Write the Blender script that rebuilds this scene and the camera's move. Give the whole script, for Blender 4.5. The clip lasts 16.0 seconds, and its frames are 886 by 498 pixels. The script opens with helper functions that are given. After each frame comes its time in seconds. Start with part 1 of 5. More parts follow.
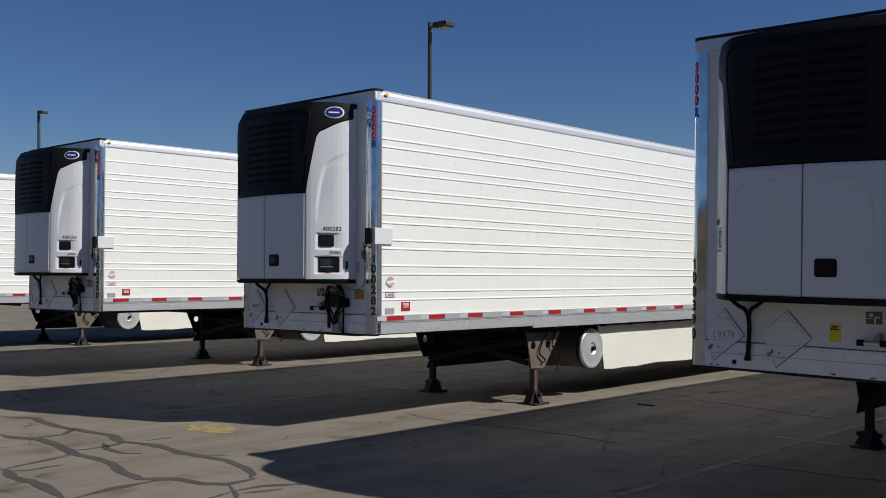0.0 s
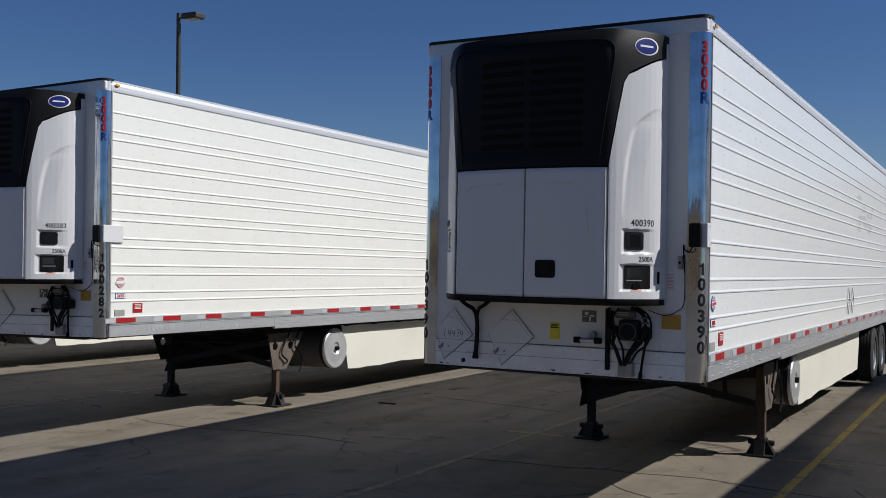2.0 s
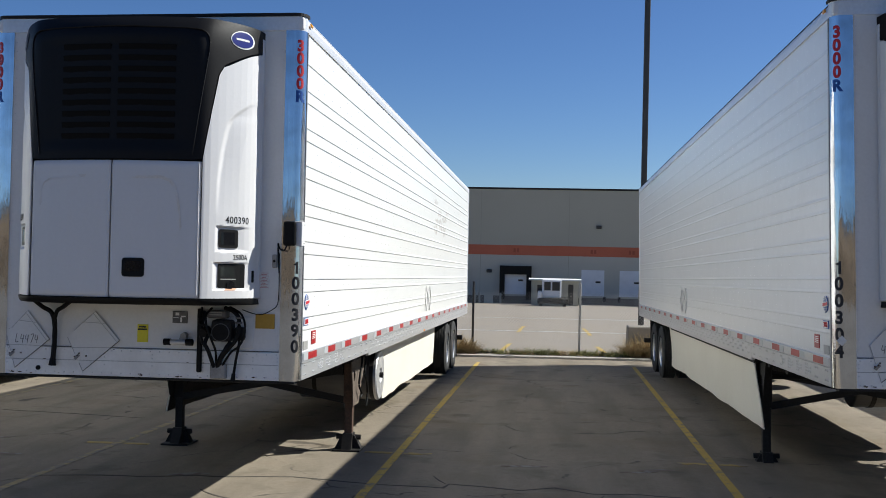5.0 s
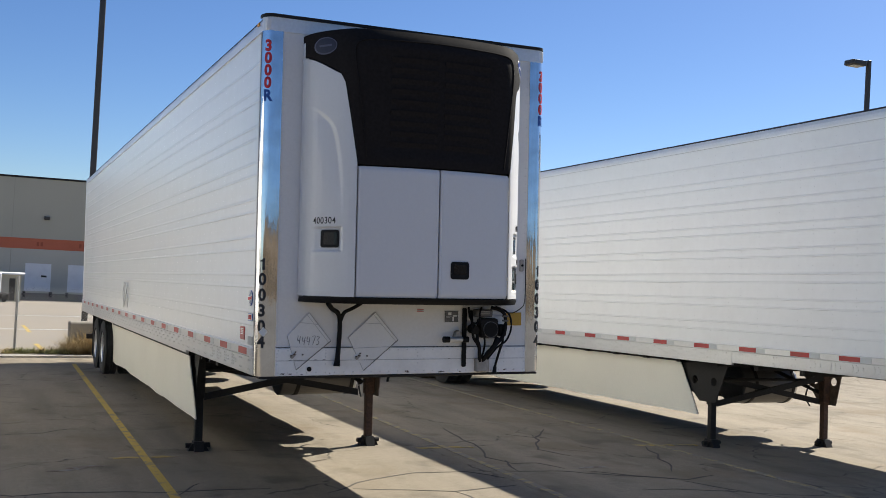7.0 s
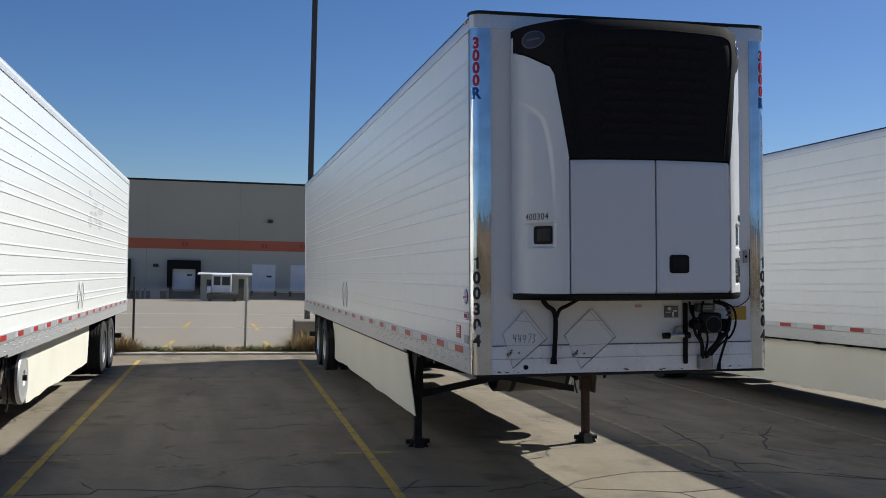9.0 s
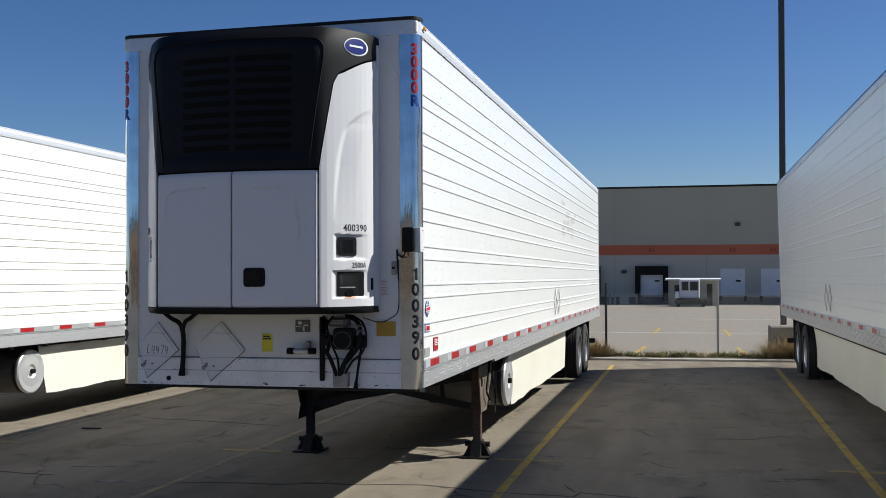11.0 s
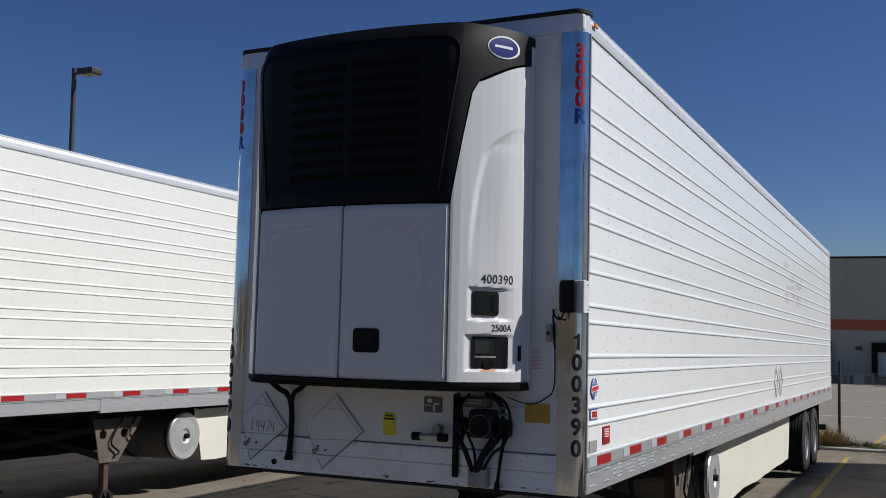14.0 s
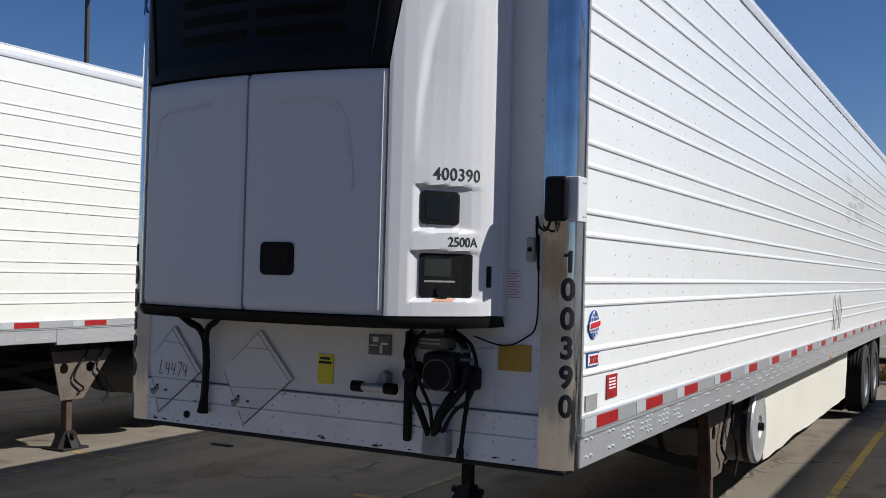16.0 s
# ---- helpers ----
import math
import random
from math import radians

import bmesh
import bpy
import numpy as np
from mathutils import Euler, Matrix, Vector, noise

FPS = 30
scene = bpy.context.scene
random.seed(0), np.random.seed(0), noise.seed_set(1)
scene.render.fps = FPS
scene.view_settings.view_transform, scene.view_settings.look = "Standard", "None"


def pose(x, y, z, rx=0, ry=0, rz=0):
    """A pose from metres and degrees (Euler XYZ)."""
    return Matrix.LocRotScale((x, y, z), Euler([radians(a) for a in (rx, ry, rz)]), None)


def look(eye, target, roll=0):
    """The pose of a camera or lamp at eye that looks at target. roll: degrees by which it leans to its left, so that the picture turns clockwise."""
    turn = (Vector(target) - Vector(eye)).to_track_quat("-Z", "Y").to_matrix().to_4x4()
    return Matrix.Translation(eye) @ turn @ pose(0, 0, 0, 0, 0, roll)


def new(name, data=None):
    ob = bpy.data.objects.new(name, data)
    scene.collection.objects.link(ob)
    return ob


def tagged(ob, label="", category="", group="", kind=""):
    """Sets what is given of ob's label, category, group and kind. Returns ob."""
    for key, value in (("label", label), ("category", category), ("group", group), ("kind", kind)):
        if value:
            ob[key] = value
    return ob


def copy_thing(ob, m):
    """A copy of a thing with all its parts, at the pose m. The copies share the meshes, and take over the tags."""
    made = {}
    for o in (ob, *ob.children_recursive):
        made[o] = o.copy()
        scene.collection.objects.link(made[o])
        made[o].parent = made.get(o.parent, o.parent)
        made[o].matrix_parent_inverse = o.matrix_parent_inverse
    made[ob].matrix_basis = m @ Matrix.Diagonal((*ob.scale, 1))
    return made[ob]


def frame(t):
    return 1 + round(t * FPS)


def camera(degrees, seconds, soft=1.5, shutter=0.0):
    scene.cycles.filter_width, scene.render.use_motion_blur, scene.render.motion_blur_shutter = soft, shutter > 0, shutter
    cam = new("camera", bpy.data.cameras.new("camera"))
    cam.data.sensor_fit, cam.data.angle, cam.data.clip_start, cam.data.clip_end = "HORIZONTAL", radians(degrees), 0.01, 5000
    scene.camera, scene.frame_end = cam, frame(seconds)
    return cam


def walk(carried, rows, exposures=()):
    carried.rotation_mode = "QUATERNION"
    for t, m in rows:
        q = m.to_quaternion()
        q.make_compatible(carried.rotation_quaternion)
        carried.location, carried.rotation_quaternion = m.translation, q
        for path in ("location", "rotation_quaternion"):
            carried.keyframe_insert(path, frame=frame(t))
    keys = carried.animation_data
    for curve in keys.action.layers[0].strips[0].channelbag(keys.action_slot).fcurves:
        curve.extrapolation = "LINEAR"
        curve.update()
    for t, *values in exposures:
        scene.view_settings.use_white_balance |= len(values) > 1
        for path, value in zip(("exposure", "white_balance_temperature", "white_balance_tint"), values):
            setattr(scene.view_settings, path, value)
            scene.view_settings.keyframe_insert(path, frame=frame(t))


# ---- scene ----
cam = camera(47.01, 16.0, soft=0.9)
PATH = [
    (0, (2.040, -8.355, 1.981), (0.685, -6.884, 2.029), 0.41),
    (0.5, (2.108, -8.350, 1.998), (0.868, -6.781, 2.042), 0.54),
    (1, (2.105, -8.260, 1.995), (0.974, -6.611, 2.040), 0.60),
    (1.5, (2.126, -8.196, 1.997), (1.086, -6.489, 2.044), 0.53),
    (2, (2.164, -8.155, 1.992), (1.191, -6.408, 2.042), 0.46),
    (2.5, (2.186, -8.131, 2.000), (1.279, -6.350, 2.051), 0.38),
    (3, (2.214, -8.125, 2.006), (1.375, -6.310, 2.058), 0.26),
    (3.2, (2.235, -8.122, 1.995), (1.422, -6.296, 2.050), 0.29),
    (5.3, (2.042, -7.995, 1.965), (1.994, -5.997, 2.022), 0.58),
    (5.5, (2.086, -8.018, 1.958), (2.159, -6.020, 2.016), 0.82),
    (6, (2.106, -8.107, 1.958), (2.493, -6.145, 2.019), 1.12),
    (6.5, (2.126, -8.091, 1.960), (2.779, -6.201, 2.024), 1.30),
    (7, (2.198, -8.203, 1.951), (3.003, -6.374, 2.018), 1.41),
    (7.5, (2.240, -8.315, 1.956), (3.100, -6.510, 2.021), 1.33),
    (8, (2.226, -8.232, 1.955), (3.046, -6.409, 2.016), 1.05),
    (8.5, (2.184, -8.133, 1.966), (2.846, -6.246, 2.019), 0.60),
    (9, (2.197, -8.060, 1.982), (2.616, -6.105, 2.030), 0.03),
    (9.5, (2.148, -8.020, 1.976), (2.329, -6.029, 2.023), -0.49),
    (10, (2.123, -7.942, 1.971), (2.055, -5.944, 2.023), -0.78),
    (10.2, (2.130, -7.911, 1.973), (1.966, -5.918, 2.028), -0.88),
    (12.3, (2.088, -7.275, 1.967), (1.352, -5.419, 2.070), -0.80),
    (12.5, (2.076, -7.126, 1.956), (1.322, -5.278, 2.075), -0.68),
    (13, (2.033, -6.732, 1.975), (1.239, -4.903, 2.128), -0.20),
    (13.5, (1.980, -6.308, 1.980), (1.150, -4.498, 2.171), 0.31),
    (14, (1.940, -5.883, 1.985), (1.075, -4.091, 2.185), 0.76),
    (14.5, (1.912, -5.460, 1.985), (1.011, -3.682, 2.150), 1.09),
    (15, (1.838, -5.048, 1.978), (0.915, -3.277, 2.095), 1.20),
    (15.5, (1.749, -4.628, 1.975), (0.808, -2.864, 2.048), 1.16),
    (16, (1.632, -4.168, 1.973), (0.681, -2.409, 2.029), 0.89),
]
# The lot slopes: it rises a little towards +x and falls away along the trailers.
YARD = pose(0, 0, 0, -1.6, -1.1, 0)
walk(cam, [(t, YARD @ look(eye, target, roll)) for t, eye, target, roll in PATH],
     exposures=[(0, -0.15, 6150, 10), (3.2, -0.08, 6150, 10), (5.5, 0.76, 6350, 6), (6.0, 0.80, 6450, 6), (6.5, 1.02, 6650, 7), (7.0, 1.04, 6750, 7), (7.5, 0.82, 6750, 6), (8.0, 0.74, 6700, 6), (8.5, 0.67, 6550, 6),
                (9.0, 0.42, 6300, 6), (9.5, 0.38, 6300, 6), (10.2, 0.5, 6300, 6), (12.5, 0.08, 6150, 9), (14, -0.12, 6150, 10), (15, -0.06, 6150, 10), (16, 0.10, 6150, 10)])

# ---- daylight ----
SUN_AZ, SUN_EL = 24.4, 41.8          # degrees from +x towards +y, degrees up
sun_dir = Vector((math.cos(radians(SUN_EL)) * math.cos(radians(SUN_AZ)),
                  math.cos(radians(SUN_EL)) * math.sin(radians(SUN_AZ)), math.sin(radians(SUN_EL))))
world = bpy.data.worlds.new("sky")
scene.world = world
world.use_nodes = True
wn = world.node_tree
sky = wn.nodes.new("ShaderNodeTexSky")
sky.sky_type, sky.sun_disc = "NISHITA", False
sky.sun_elevation, sky.sun_rotation = radians(SUN_EL), radians(90 - SUN_AZ)
sky.altitude, sky.air_density, sky.dust_density, sky.ozone_density = 1500, 1.0, 1.1, 6.5
rich = wn.nodes.new("ShaderNodeHueSaturation")
rich.inputs["Saturation"].default_value, rich.inputs["Hue"].default_value = 1.1, 0.508
wn.links.new(sky.outputs[0], rich.inputs["Color"])
wn.links.new(rich.outputs[0], wn.nodes["Background"].inputs[0])
wn.nodes["Background"].inputs[1].default_value = 0.06
sun = new("sun", bpy.data.lights.new("sun", "SUN"))
sun.data.energy, sun.data.angle, sun.data.color = 4.8, radians(0.53), (1.0, 0.955, 0.89)
sun.matrix_world = look(sun_dir * 60, (0, 0, 0))


# ---- materials ----
def mat(name, color, rough=0.5, metal=0.0, grain=0.06, scale=40.0, stain=0.0, stain_scale=1.2, stain_color=None,
        bump=0.0, bump_scale=120.0, coat=0.0, spec=0.5):
    """A surface with fine grain, larger stains, rough patches and fine relief."""
    m = bpy.data.materials.new(name)
    m.use_nodes = True
    nt = m.node_tree
    b = nt.nodes["Principled BSDF"]
    geo = nt.nodes.new("ShaderNodeTexCoord")
    fine = nt.nodes.new("ShaderNodeTexNoise")
    fine.inputs["Scale"].default_value, fine.inputs["Detail"].default_value = scale, 4
    nt.links.new(geo.outputs["Object"], fine.inputs["Vector"])
    ramp = nt.nodes.new("ShaderNodeMapRange")
    ramp.inputs["To Min"].default_value, ramp.inputs["To Max"].default_value = 1 - grain * 2, 1 + grain * 2
    nt.links.new(fine.outputs["Fac"], ramp.inputs["Value"])
    mul = nt.nodes.new("ShaderNodeMix")
    mul.data_type, mul.blend_type = "RGBA", "MULTIPLY"
    mul.inputs[0].default_value = 1.0
    mul.inputs[6].default_value = (*color, 1)
    nt.links.new(ramp.outputs[0], mul.inputs[7])
    out = mul.outputs[2]
    big = nt.nodes.new("ShaderNodeTexNoise")
    big.inputs["Scale"].default_value, big.inputs["Detail"].default_value = stain_scale, 6
    nt.links.new(geo.outputs["Object"], big.inputs["Vector"])
    if stain:
        cut = nt.nodes.new("ShaderNodeMapRange")
        cut.inputs["From Min"].default_value, cut.inputs["From Max"].default_value = 0.45, 0.75
        cut.inputs["To Max"].default_value = stain
        nt.links.new(big.outputs["Fac"], cut.inputs["Value"])
        mix = nt.nodes.new("ShaderNodeMix")
        mix.data_type = "RGBA"
        nt.links.new(cut.outputs[0], mix.inputs[0])
        nt.links.new(out, mix.inputs[6])
        mix.inputs[7].default_value = (*(stain_color or [c * 0.5 for c in color]), 1)
        out = mix.outputs[2]
    nt.links.new(out, b.inputs["Base Color"])
    rr = nt.nodes.new("ShaderNodeMapRange")
    rr.inputs["To Min"].default_value, rr.inputs["To Max"].default_value = max(0.02, rough - 0.12 * rough), min(1, rough + 0.2 * rough)
    nt.links.new(big.outputs["Fac"], rr.inputs["Value"])
    nt.links.new(rr.outputs[0], b.inputs["Roughness"])
    b.inputs["Metallic"].default_value = metal
    b.inputs["Specular IOR Level"].default_value = spec
    if coat:
        b.inputs["Coat Weight"].default_value, b.inputs["Coat Roughness"].default_value = coat, 0.06
    if bump:
        bn = nt.nodes.new("ShaderNodeTexNoise")
        bn.inputs["Scale"].default_value, bn.inputs["Detail"].default_value = bump_scale, 5
        nt.links.new(geo.outputs["Object"], bn.inputs["Vector"])
        bp = nt.nodes.new("ShaderNodeBump")
        bp.inputs["Strength"].default_value, bp.inputs["Distance"].default_value = bump, 0.01
        nt.links.new(bn.outputs["Fac"], bp.inputs["Height"])
        nt.links.new(bp.outputs[0], b.inputs["Normal"])
    return m


WHITE_SIDE = mat("white side sheet", (0.805, 0.81, 0.79), 0.24, grain=0.02, scale=9, stain=0.12, stain_color=(0.62, 0.59, 0.52), bump=0.09, bump_scale=2.4)
WHITE_AGED = mat("aged side sheet", (0.79, 0.78, 0.72), 0.3, grain=0.02, scale=9, stain=0.10, stain_color=(0.66, 0.60, 0.48), bump=0.05, bump_scale=3)
FRONT_WHITE = mat("front panel paint", (0.77, 0.76, 0.735), 0.4, grain=0.03, stain=0.15, stain_color=(0.5, 0.47, 0.42), bump=0.04, bump_scale=30)
APRON = mat("apron paint", (0.88, 0.87, 0.84), 0.3, grain=0.03, stain=0.35, stain_scale=3, stain_color=(0.52, 0.49, 0.44), bump=0.04, bump_scale=30)
UNIT_WHITE = mat("unit moulding white", (0.67, 0.665, 0.66), 0.35, grain=0.015, stain=0.08, stain_color=(0.62, 0.56, 0.48), bump=0.04, bump_scale=60)
UNIT_BLACK = mat("unit moulding black", (0.0055, 0.005, 0.005), 0.5, grain=0.2, stain=0.3, stain_color=(0.009, 0.0085, 0.008), bump=0.06, bump_scale=300, spec=0.22)
# Lighter copy of the unit black: the glare veil is put into the colour.
VEILED_BLACK = mat("glare-lifted black moulding", (0.020, 0.0175, 0.0165), 0.8, grain=0.2, stain=0.3, stain_color=(0.025, 0.022, 0.020), bump=0.06, bump_scale=300, spec=0.06)
STEEL = mat("polished stainless", (0.72, 0.72, 0.72), 0.06, 1.0, grain=0.03, stain=0.5, stain_scale=5, stain_color=(0.36, 0.33, 0.29), bump=0.5, bump_scale=1.0)
for node in [n for n in STEEL.node_tree.nodes if n.type == "TEX_NOISE" and n.inputs["Scale"].default_value == 1.0]:
    stretch = STEEL.node_tree.nodes.new("ShaderNodeMapping")
    stretch.inputs["Scale"].default_value = (26, 26, 1.6)
    coords = node.inputs["Vector"].links[0].from_socket
    STEEL.node_tree.links.new(coords, stretch.inputs["Vector"])
    STEEL.node_tree.links.new(stretch.outputs[0], node.inputs["Vector"])
ALU = mat("aluminium rail", (0.57, 0.575, 0.58), 0.32, 0.5, grain=0.05, stain=0.35, stain_color=(0.5, 0.49, 0.47), bump=0.05, bump_scale=60)
STUD = mat("dull stud", (0.66, 0.655, 0.635), 0.45)
RIVET = mat("rivet", (0.72, 0.72, 0.70), 0.35, 0.4)
BOLT = mat("bright rail rivet", (0.9, 0.9, 0.89), 0.25, 0.3)
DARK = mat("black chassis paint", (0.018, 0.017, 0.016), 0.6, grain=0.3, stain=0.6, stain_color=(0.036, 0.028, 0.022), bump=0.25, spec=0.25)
RUST = mat("rusty leg paint", (0.085, 0.046, 0.029), 0.75, grain=0.4, stain=0.7, stain_color=(0.03, 0.026, 0.024), stain_scale=8, bump=0.4)
GREYPLATE = mat("bare grey plate", (0.36, 0.335, 0.30), 0.6, 0.2, grain=0.15, stain=0.5, stain_scale=6, bump=0.2)
RUBBER = mat("tyre rubber", (0.018, 0.018, 0.018), 0.8, grain=0.2, stain=0.5, stain_color=(0.05, 0.045, 0.04), bump=0.3)
RIM = mat("wheel rim", (0.62, 0.62, 0.62), 0.3, 0.85, stain=0.3)
SKIRT = mat("cream skirt panel", (0.76, 0.73, 0.63), 0.5, grain=0.02, stain=0.15, stain_color=(0.55, 0.5, 0.42), bump=0.12, bump_scale=5)
TANK = mat("tank metal", (0.70, 0.70, 0.69), 0.33, 0.55, stain=0.25)
# Darker than TANK: shade on the tank body is put into this colour.
TANK_DARK = mat("shade-toned tank and grey fittings", (0.13, 0.125, 0.12), 0.5, 0.3, stain=0.5, stain_color=(0.07, 0.06, 0.05))
BRACKET = mat("rusty bracket steel", (0.14, 0.11, 0.085), 0.7, 0.1, grain=0.25, stain=0.6, stain_color=(0.06, 0.045, 0.035), stain_scale=6, bump=0.3)
TAPE_RED = mat("red reflective tape", (0.36, 0.012, 0.014), 0.35, grain=0.15, scale=200, stain=0.5, stain_scale=9, stain_color=(0.24, 0.02, 0.02))
TOP_METAL = mat("top rail metal", (0.60, 0.605, 0.61), 0.45, 0.35, stain=0.25, stain_color=(0.5, 0.49, 0.47))
BADGE_RIM = mat("dark badge rim", (0.085, 0.085, 0.12), 0.5)
BADGE_DULL = mat("dark badge field", (0.026, 0.025, 0.04), 0.5)
CAP = mat("silver-white cap", (0.74, 0.74, 0.73), 0.3, 0.25, stain=0.2)
EDGE = mat("scuffed frame edge", (0.50, 0.49, 0.475), 0.55)
CHIP = mat("rubbed dark edge", (0.10, 0.095, 0.09), 0.6)
PLATE_DARK = mat("dark stencil plate", (0.12, 0.115, 0.11), 0.5, 0.3, stain=0.5, stain_scale=20, stain_color=(0.25, 0.24, 0.23))
PRINT_RED = mat("faded red print", (0.50, 0.16, 0.15), 0.5)
SLAT = mat("grille slat black", (0.003, 0.003, 0.003), 0.6, grain=0.2, spec=0.12)
PLINTH = mat("stained dock base", (0.13, 0.125, 0.11), 0.9, stain=0.4, stain_scale=0.8)
JOINT = mat("wall joint", (0.345, 0.335, 0.275), 0.9)
NUMBER = mat("faded dock number", (0.33, 0.09, 0.05), 0.85)
CHALK = mat("faded marker ink", (0.13, 0.13, 0.135), 0.6)
TAPE_WHITE = mat("white reflective tape", (0.45, 0.47, 0.48), 0.35, grain=0.12, scale=200)
GLOSS_BLACK = mat("black gloss", (0.008, 0.008, 0.009), 0.12, grain=0.1, spec=0.3)
MATT_BLACK = mat("black plastic", (0.007, 0.007, 0.007), 0.5, grain=0.3, bump=0.1, spec=0.16)
INK = mat("black ink", (0.012, 0.012, 0.014), 0.5)
INK_RED = mat("red ink", (0.55, 0.02, 0.03), 0.45)
INK_BLUE = mat("blue ink", (0.015, 0.08, 0.33), 0.45)
FADED_PINK = mat("sun-faded badge", (0.55, 0.24, 0.27), 0.5)
BADGE_BLUE = mat("badge blue", (0.02, 0.025, 0.16), 0.25)
PAPER = mat("white label", (0.75, 0.75, 0.72), 0.5)
YELLOW = mat("yellow label", (0.75, 0.65, 0.03), 0.5)
GOLD = mat("amber plate", (0.48, 0.28, 0.03), 0.45, stain=0.3)
GAUGE = mat("display glass", (0.022, 0.025, 0.022), 0.1)
ORANGE_LABEL = mat("faded orange label", (0.62, 0.33, 0.2), 0.6, stain=0.4, stain_scale=20)
ORANGE = mat("orange reflector", (0.75, 0.32, 0.02), 0.3)
GREY = mat("grey label", (0.32, 0.32, 0.30), 0.5, stain=0.4, stain_scale=30)
def asphalt(name, color, patch, dark):
    """Old asphalt: fine aggregate, hand-sized blotches, broad worn patches and hairline cracks."""
    m = mat(name, color, 0.9, grain=0.10, scale=16, stain=0.75, stain_scale=0.55, stain_color=patch, bump=0.5, bump_scale=140, spec=0.15)
    nt = m.node_tree
    bsdf = nt.nodes["Principled BSDF"]
    base = bsdf.inputs["Base Color"].links[0].from_socket
    co = next(n for n in nt.nodes if n.type == "TEX_COORD")

    def layer(under, fac, color, kind="MIX"):
        mix = nt.nodes.new("ShaderNodeMix")
        mix.data_type, mix.blend_type = "RGBA", kind
        nt.links.new(fac, mix.inputs[0])
        nt.links.new(under, mix.inputs[6])
        mix.inputs[7].default_value = (*color, 1)
        return mix.outputs[2]

    def ranged(value, lo, hi, a, b):
        r = nt.nodes.new("ShaderNodeMapRange")
        for key, v in (("From Min", lo), ("From Max", hi), ("To Min", a), ("To Max", b)):
            r.inputs[key].default_value = v
        nt.links.new(value, r.inputs["Value"])
        return r.outputs[0]
    grit = nt.nodes.new("ShaderNodeTexNoise")
    grit.inputs["Scale"].default_value, grit.inputs["Detail"].default_value = 95, 3
    nt.links.new(co.outputs["Object"], grit.inputs["Vector"])
    base = layer(base, ranged(grit.outputs["Fac"], 0.55, 0.72, 0, 0.55), [c * 1.55 for c in color])
    base = layer(base, ranged(grit.outputs["Fac"], 0.45, 0.30, 0, 0.6), [c * 0.5 for c in color])
    warp = nt.nodes.new("ShaderNodeTexNoise")
    warp.inputs["Scale"].default_value, warp.inputs["Detail"].default_value = 2.2, 5
    nt.links.new(co.outputs["Object"], warp.inputs["Vector"])
    add = nt.nodes.new("ShaderNodeVectorMath")
    add.operation = "MULTIPLY_ADD"
    nt.links.new(warp.outputs["Color"], add.inputs[0])
    add.inputs[1].default_value = (0.55, 0.55, 0)
    nt.links.new(co.outputs["Object"], add.inputs[2])
    cell = nt.nodes.new("ShaderNodeTexVoronoi")
    cell.feature, cell.inputs["Scale"].default_value = "DISTANCE_TO_EDGE", 0.42
    nt.links.new(add.outputs[0], cell.inputs["Vector"])
    crack = ranged(cell.outputs["Distance"], 0.003, 0.007, 0.75, 0)
    gate = nt.nodes.new("ShaderNodeMath")
    gate.operation = "MULTIPLY"
    nt.links.new(crack, gate.inputs[0])
    nt.links.new(ranged(warp.outputs["Fac"], 0.46, 0.56, 0, 1), gate.inputs[1])
    base = layer(base, gate.outputs[0], dark)
    blot = nt.nodes.new("ShaderNodeTexNoise")
    blot.inputs["Scale"].default_value, blot.inputs["Detail"].default_value = 1.7, 3
    nt.links.new(co.outputs["Object"], blot.inputs["Vector"])
    base = layer(base, ranged(blot.outputs["Fac"], 0.57, 0.72, 0, 0.62), [c * 0.42 for c in color])
    lane = nt.nodes.new("ShaderNodeMapping")
    lane.inputs["Scale"].default_value = (2.4, 0.3, 1)
    nt.links.new(co.outputs["Object"], lane.inputs["Vector"])
    smear = nt.nodes.new("ShaderNodeTexNoise")
    smear.inputs["Scale"].default_value, smear.inputs["Detail"].default_value = 1.0, 5
    nt.links.new(lane.outputs[0], smear.inputs["Vector"])
    base = layer(base, ranged(smear.outputs["Fac"], 0.5, 0.7, 0, 0.55), [c * 0.62 for c in color])
    base = layer(base, ranged(smear.outputs["Fac"], 0.45, 0.28, 0, 0.35), [c * 1.3 for c in color])
    brown = nt.nodes.new("ShaderNodeTexNoise")
    brown.inputs["Scale"].default_value, brown.inputs["Detail"].default_value = 0.9, 4
    nt.links.new(add.outputs[0], brown.inputs["Vector"])
    base = layer(base, ranged(brown.outputs["Fac"], 0.54, 0.70, 0, 0.45), (color[0] * 0.7, color[1] * 0.6, color[2] * 0.5))
    nt.links.new(base, bsdf.inputs["Base Color"])
    return m


ASPHALT = asphalt("asphalt", (0.230, 0.197, 0.151), (0.168, 0.143, 0.109), (0.05, 0.045, 0.04))
FAR_LOT = mat("far asphalt", (0.245, 0.21, 0.165), 0.9, grain=0.1, scale=12, stain=0.4, stain_scale=0.12, stain_color=(0.2, 0.19, 0.175), bump=0.4)
# Unseen ground behind the camera, made dark to cut bounce onto the fronts.
UNSEEN_DARK_LOT = mat("unseen darkened asphalt", (0.085, 0.08, 0.072), 0.9, grain=0.15, scale=30, stain=0.4, stain_scale=0.4, stain_color=(0.085, 0.08, 0.072), bump=0.4)
SEALANT = mat("crack sealant", (0.078, 0.070, 0.060), 0.85, grain=0.2, scale=60, stain=0.6, stain_scale=3, stain_color=(0.11, 0.10, 0.087), bump=0.3, spec=0.15)
